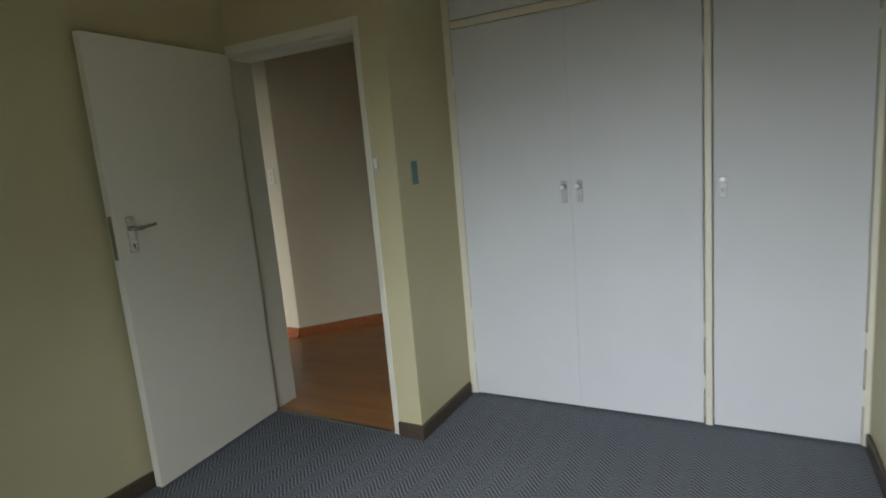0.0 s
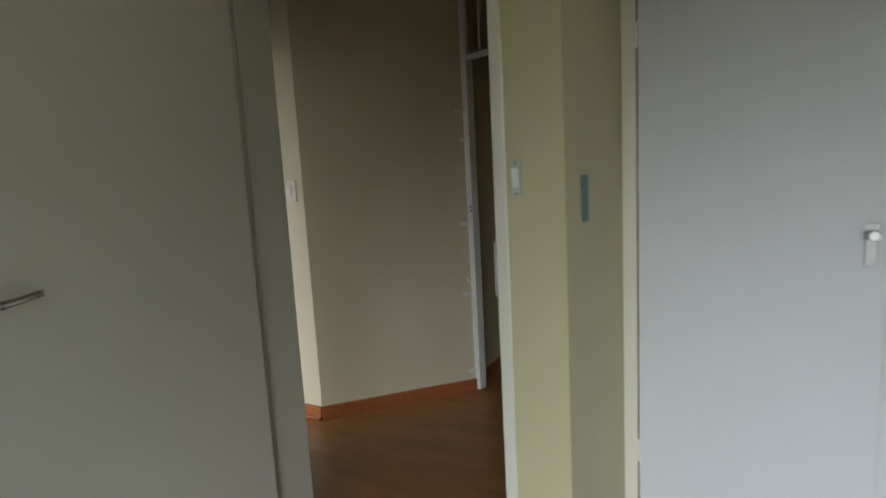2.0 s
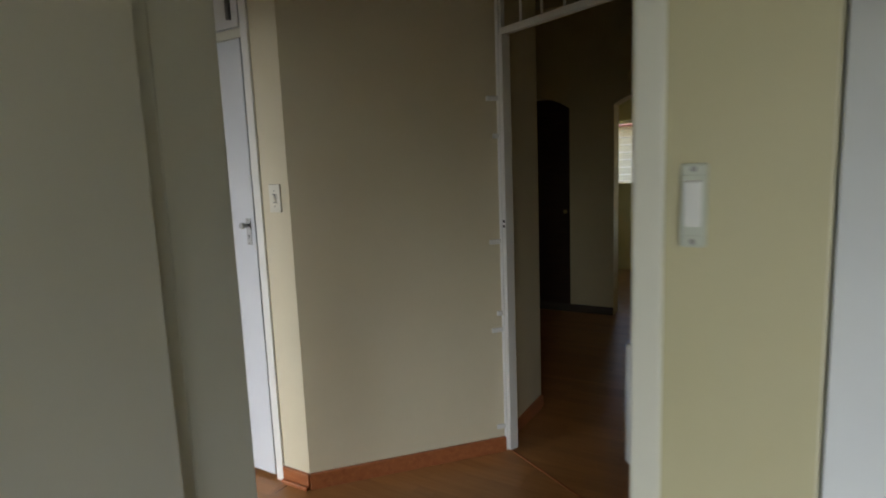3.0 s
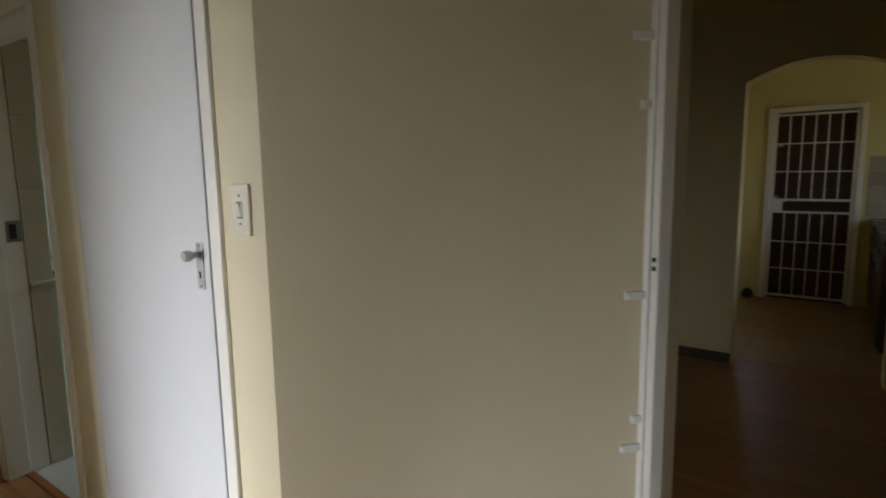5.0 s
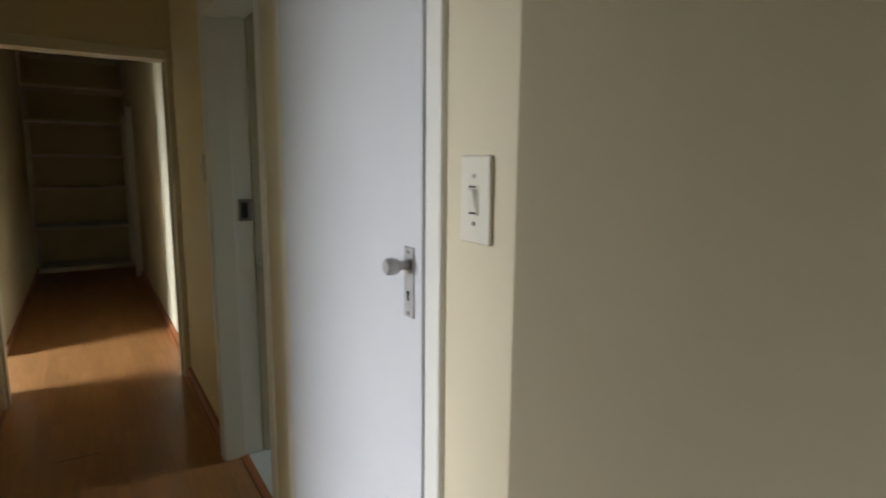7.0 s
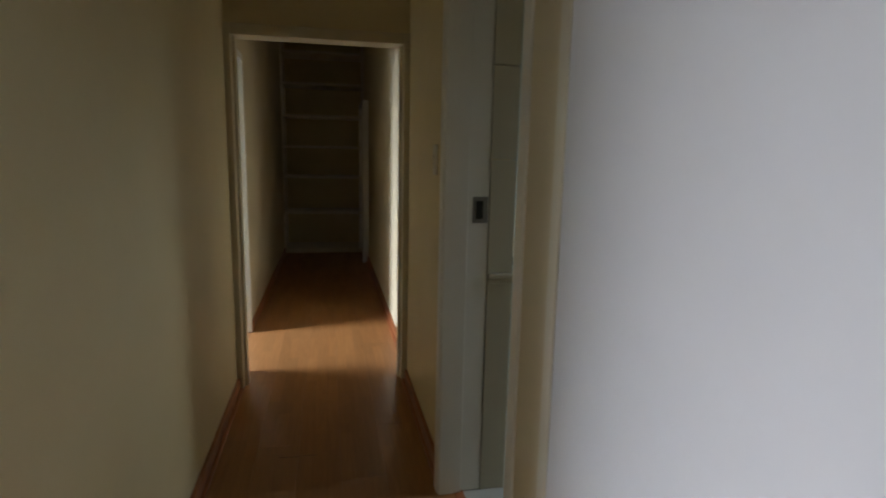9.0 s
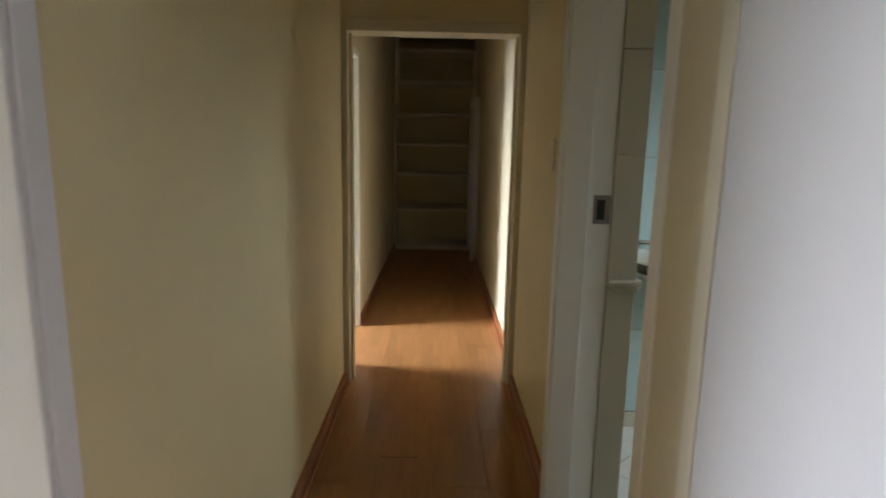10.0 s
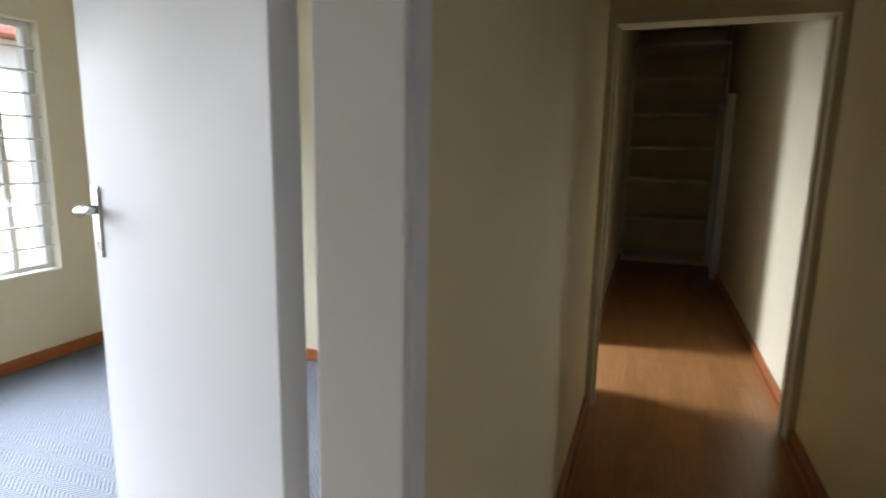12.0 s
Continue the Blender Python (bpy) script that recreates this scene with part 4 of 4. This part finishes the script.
for y in (5.25, 5.76, 6.27, 6.78):
    c = thing("kitchen_cabinet", (-0.04, y + 0.255, 0), "dark wooden kitchen base cabinet with one panelled door", "kitchen cabinet", "kitchen base cabinets")
    part("body", one_box(-0.33, 0.25, y, y + 0.508, 0.1, 0.87, bevel=0.004), DARK_WOOD, c)
    part("plinth", one_box(-0.28, 0.25, y + 0.002, y + 0.506, 0.0, 0.1), BLACK, c)
    dr = part("door", one_box(-0.348, -0.331, y + 0.01, y + 0.498, 0.13, 0.85, bevel=0.004), DARK_WOOD, c)
    part("door_panel", one_box(-0.353, -0.348, y + 0.075, y + 0.433, 0.21, 0.77, bevel=0.002), DARK_WOOD, dr)
    part("handle", one_box(-0.368, -0.349, y + 0.45, y + 0.465, 0.62, 0.74, bevel=0.003), ALU, dr)
w = thing("worktop", (-0.05, 6.26, 0.87), "dark polished stone worktop on the kitchen cabinets", "worktop")
part("slab", one_box(-0.36, 0.26, 5.22, 7.295, 0.87, 0.905, bevel=0.006), DARK_EDGE, w)
sp = thing("splashback", (-0.1, 7.29, 0.91), "patterned stone coloured wall tiles behind the worktop", "tiles", kind="structure")
sm = mesh_of("splash_tile", one_box(0.001, 0.149, -0.008, 0.0, 0.001, 0.149, bevel=0.0015), TILE_SPLASH)
for i in range(9):
    for j in range(4):
        ob = new("tile", sm)
        ob.parent = sp
        ob.matrix_parent_inverse = sp.matrix_basis.inverted()
        ob.matrix_basis = Matrix.Translation((-0.42 + 0.15 * i, 7.298, 0.91 + 0.15 * j))
kf = thing("floor_kitchen", (-1.0, 6.1, -0.012), "sandy brown square kitchen floor tiles", "floor", kind="structure")
km = mesh_of("kitchen_tile", one_box(0.001, 0.3347, 0.001, 0.3347, -0.012, 0.0, bevel=0.002), TILE_KITCHEN)
for i in range(12):
    for j in range(7):
        ob = new("floor_tile", km)
        ob.parent = kf
        ob.matrix_parent_inverse = kf.matrix_basis.inverted()
        ob.matrix_basis = Matrix.Translation((-2.8 + 0.3291 * i, 4.95 + 0.3357 * j, 0.0)) @ Matrix.Diagonal((0.98, 1, 1, 1))
t = thing("arched_cupboard", (-1.97, 4.85, 0), "dark wooden door set in a plaster arch", "door")
part("door_leaf", one_box(-2.31, -1.64, 4.86, 4.90, 0.0, 2.11, bevel=0.004), DARK_WOOD, t)
bm = bmesh.new()
lathe(bm, [(0.011, 0), (0.018, 0.012), (0.020, 0.022), (0.010, 0.028)], pose(-1.70, 4.86, 1.0, 90))
part("knob", bm, BRASS, t, smooth=True)
t = thing("door_stop", (-1.40, 7.22, 0), "small dark brown object on the kitchen floor", "door stop")
bm = bmesh.new()
lathe(bm, [(0.05, 0), (0.06, 0.02), (0.055, 0.06), (0.03, 0.09), (0.012, 0.10)], pose(-1.40, 7.22, 0.0))
part("body", bm, DARK_WOOD, t, smooth=True)

# ---------------------------------------------------------------- outdoors
bm = bmesh.new()
box(bm, -300, 300, -300, -3.33, -0.6, -0.2)
box(bm, -300, 300, 7.51, 300, -0.6, -0.2)
box(bm, -300, -10.41, -3.33, 7.51, -0.6, -0.2)
box(bm, 2.31, 300, -3.33, 7.51, -0.6, -0.2)
solid("ground", bm, EARTH, "dry bare garden ground", "ground")
# outbuilding behind the second bedroom and the neighbour's roof by the kitchen
ob_ = thing("outbuilding", (-5.5, -8.0, -0.2), "white plastered outbuilding with a reddish wooden door", "outbuilding", kind="structure")
bm = bmesh.new()
box(bm, -10.0, -1.0, -10.0, -7.0, -0.3, 2.6)
part("wall", bm, GATE, ob_)
part("roof", one_box(-10.4, -0.6, -10.4, -6.6, 2.6, 2.75, bevel=0.01), ROOF, ob_)
for x in (-6.76, -6.30):
    dr = part("door", one_box(x, x + 0.40, -6.999, -6.97, -0.2, 1.85, bevel=0.004), GATE, ob_)
    for z0, z1 in ((-0.12, 0.36), (0.70, 1.22)):
        part("panel", one_box(x + 0.05, x + 0.35, -6.969, -6.955, z0, z1, bevel=0.004), BRICK, dr, "reddish wooden panel")
hs = thing("neighbour_house", (-3.0, 16.0, -0.2), "pale neighbouring house with a red sloping roof", "house", kind="structure")
part("wall", one_box(-12.0, 6.0, 14.0, 20.0, -0.3, 2.5), WALL_PALE, hs)
bm = prism([(13.2, 2.38), (20.8, 2.38), (17.0, 4.6)], -3.55, 6.0)
bmesh.ops.transform(bm, matrix=Matrix(((0, 0, 1, 0), (1, 0, 0, 0), (0, 1, 0, 0), (0, 0, 0, 1))), verts=bm.verts)
part("roof", bm, ROOF, hs)
# ---------------------------------------------------------------- floors in pieces
def plank_floor(name, x0, x1, y0, y1, inside, label):
    """Laminate boards along x, laid with staggered ends; inside(x, y) keeps a board by its middle."""
    fl = thing(name, ((x0 + x1) / 2, (y0 + y1) / 2, -0.012), label, "floor", kind="structure")
    bw, bl, k = 0.192, 1.28, 0
    rows = int(math.ceil((y1 - y0) / bw))
    for r in range(rows):
        ya, yb = y0 + r * bw, min(y0 + (r + 1) * bw, y1)
        x = x0 - (0.37 * r * bl) % bl
        while x < x1:
            a, b = max(x, x0), min(x + bl, x1)
            x += bl
            if b - a > 0.02 and inside((a + b) / 2, (ya + yb) / 2):
                bm = bmesh.new()
                box(bm, a + 0.0004, b - 0.0004, ya + 0.0003, yb - 0.0003, -0.012, 0.0)
                part("plank", bm, LAMINATE, fl)
    return fl


plank_floor("floor_hall", -10.2, 0.042, YS, 1.225, lambda x, y: True, "orange brown laminate boards in the corridor and hall")
plank_floor("floor_living", -2.45, -0.12, 1.225, 4.95, lambda x, y: True, "dark laminate boards in the living room")
hall = bpy.data.objects["floor_hall"]
for x0, x1, y0, y1 in ((-0.868, -0.012, 0.028, YS), (-2.550, -1.822, 0.11, YS), (-6.068, -5.272, -0.06, YF), (-10.2, -5.115, YF, YS)):
    part("plank", one_box(x0, x1, y0 + 0.0006, y1 - 0.0006, -0.012, 0.0), LAMINATE, hall)
solid("carpet_edge", one_box(-0.868, -0.012, 0.0, 0.028, -0.012, 0.004, bevel=0.003), STEEL, "dull metal strip where carpet meets boards", "threshold")
solid("living_screed", one_box(-2.8, 1.15, 4.95, 7.3, -0.02, -0.011), GROUT, "grout bed under the kitchen tiles", "floor")

# seam of the boards under the gate and a gap at the closet's foot
seam = bmesh.new()
m = Matrix.Translation((-1.03, 1.915, 0)) @ pose(0, 0, 0, 0, 0, math.degrees(math.atan2(-0.252, 0.439)))
box(seam, 0.0, 0.98, -0.006, 0.006, -0.002, 0.0035, m=m, bevel=0.0015)
solid("threshold", seam, SKIRT, "thin brown strip where the boards meet under the gate", "threshold")
joint = bmesh.new()
box(joint, -1.8235, -1.8195, 1.05, 1.142, -0.002, 0.0012)
part("board_joint", joint, BLACK, hall, "open joint between boards")
part("board_joint", one_box(-4.1665, -4.1635, 0.49, 0.66, -0.002, 0.0010), BLACK, hall, "open joint between boards")
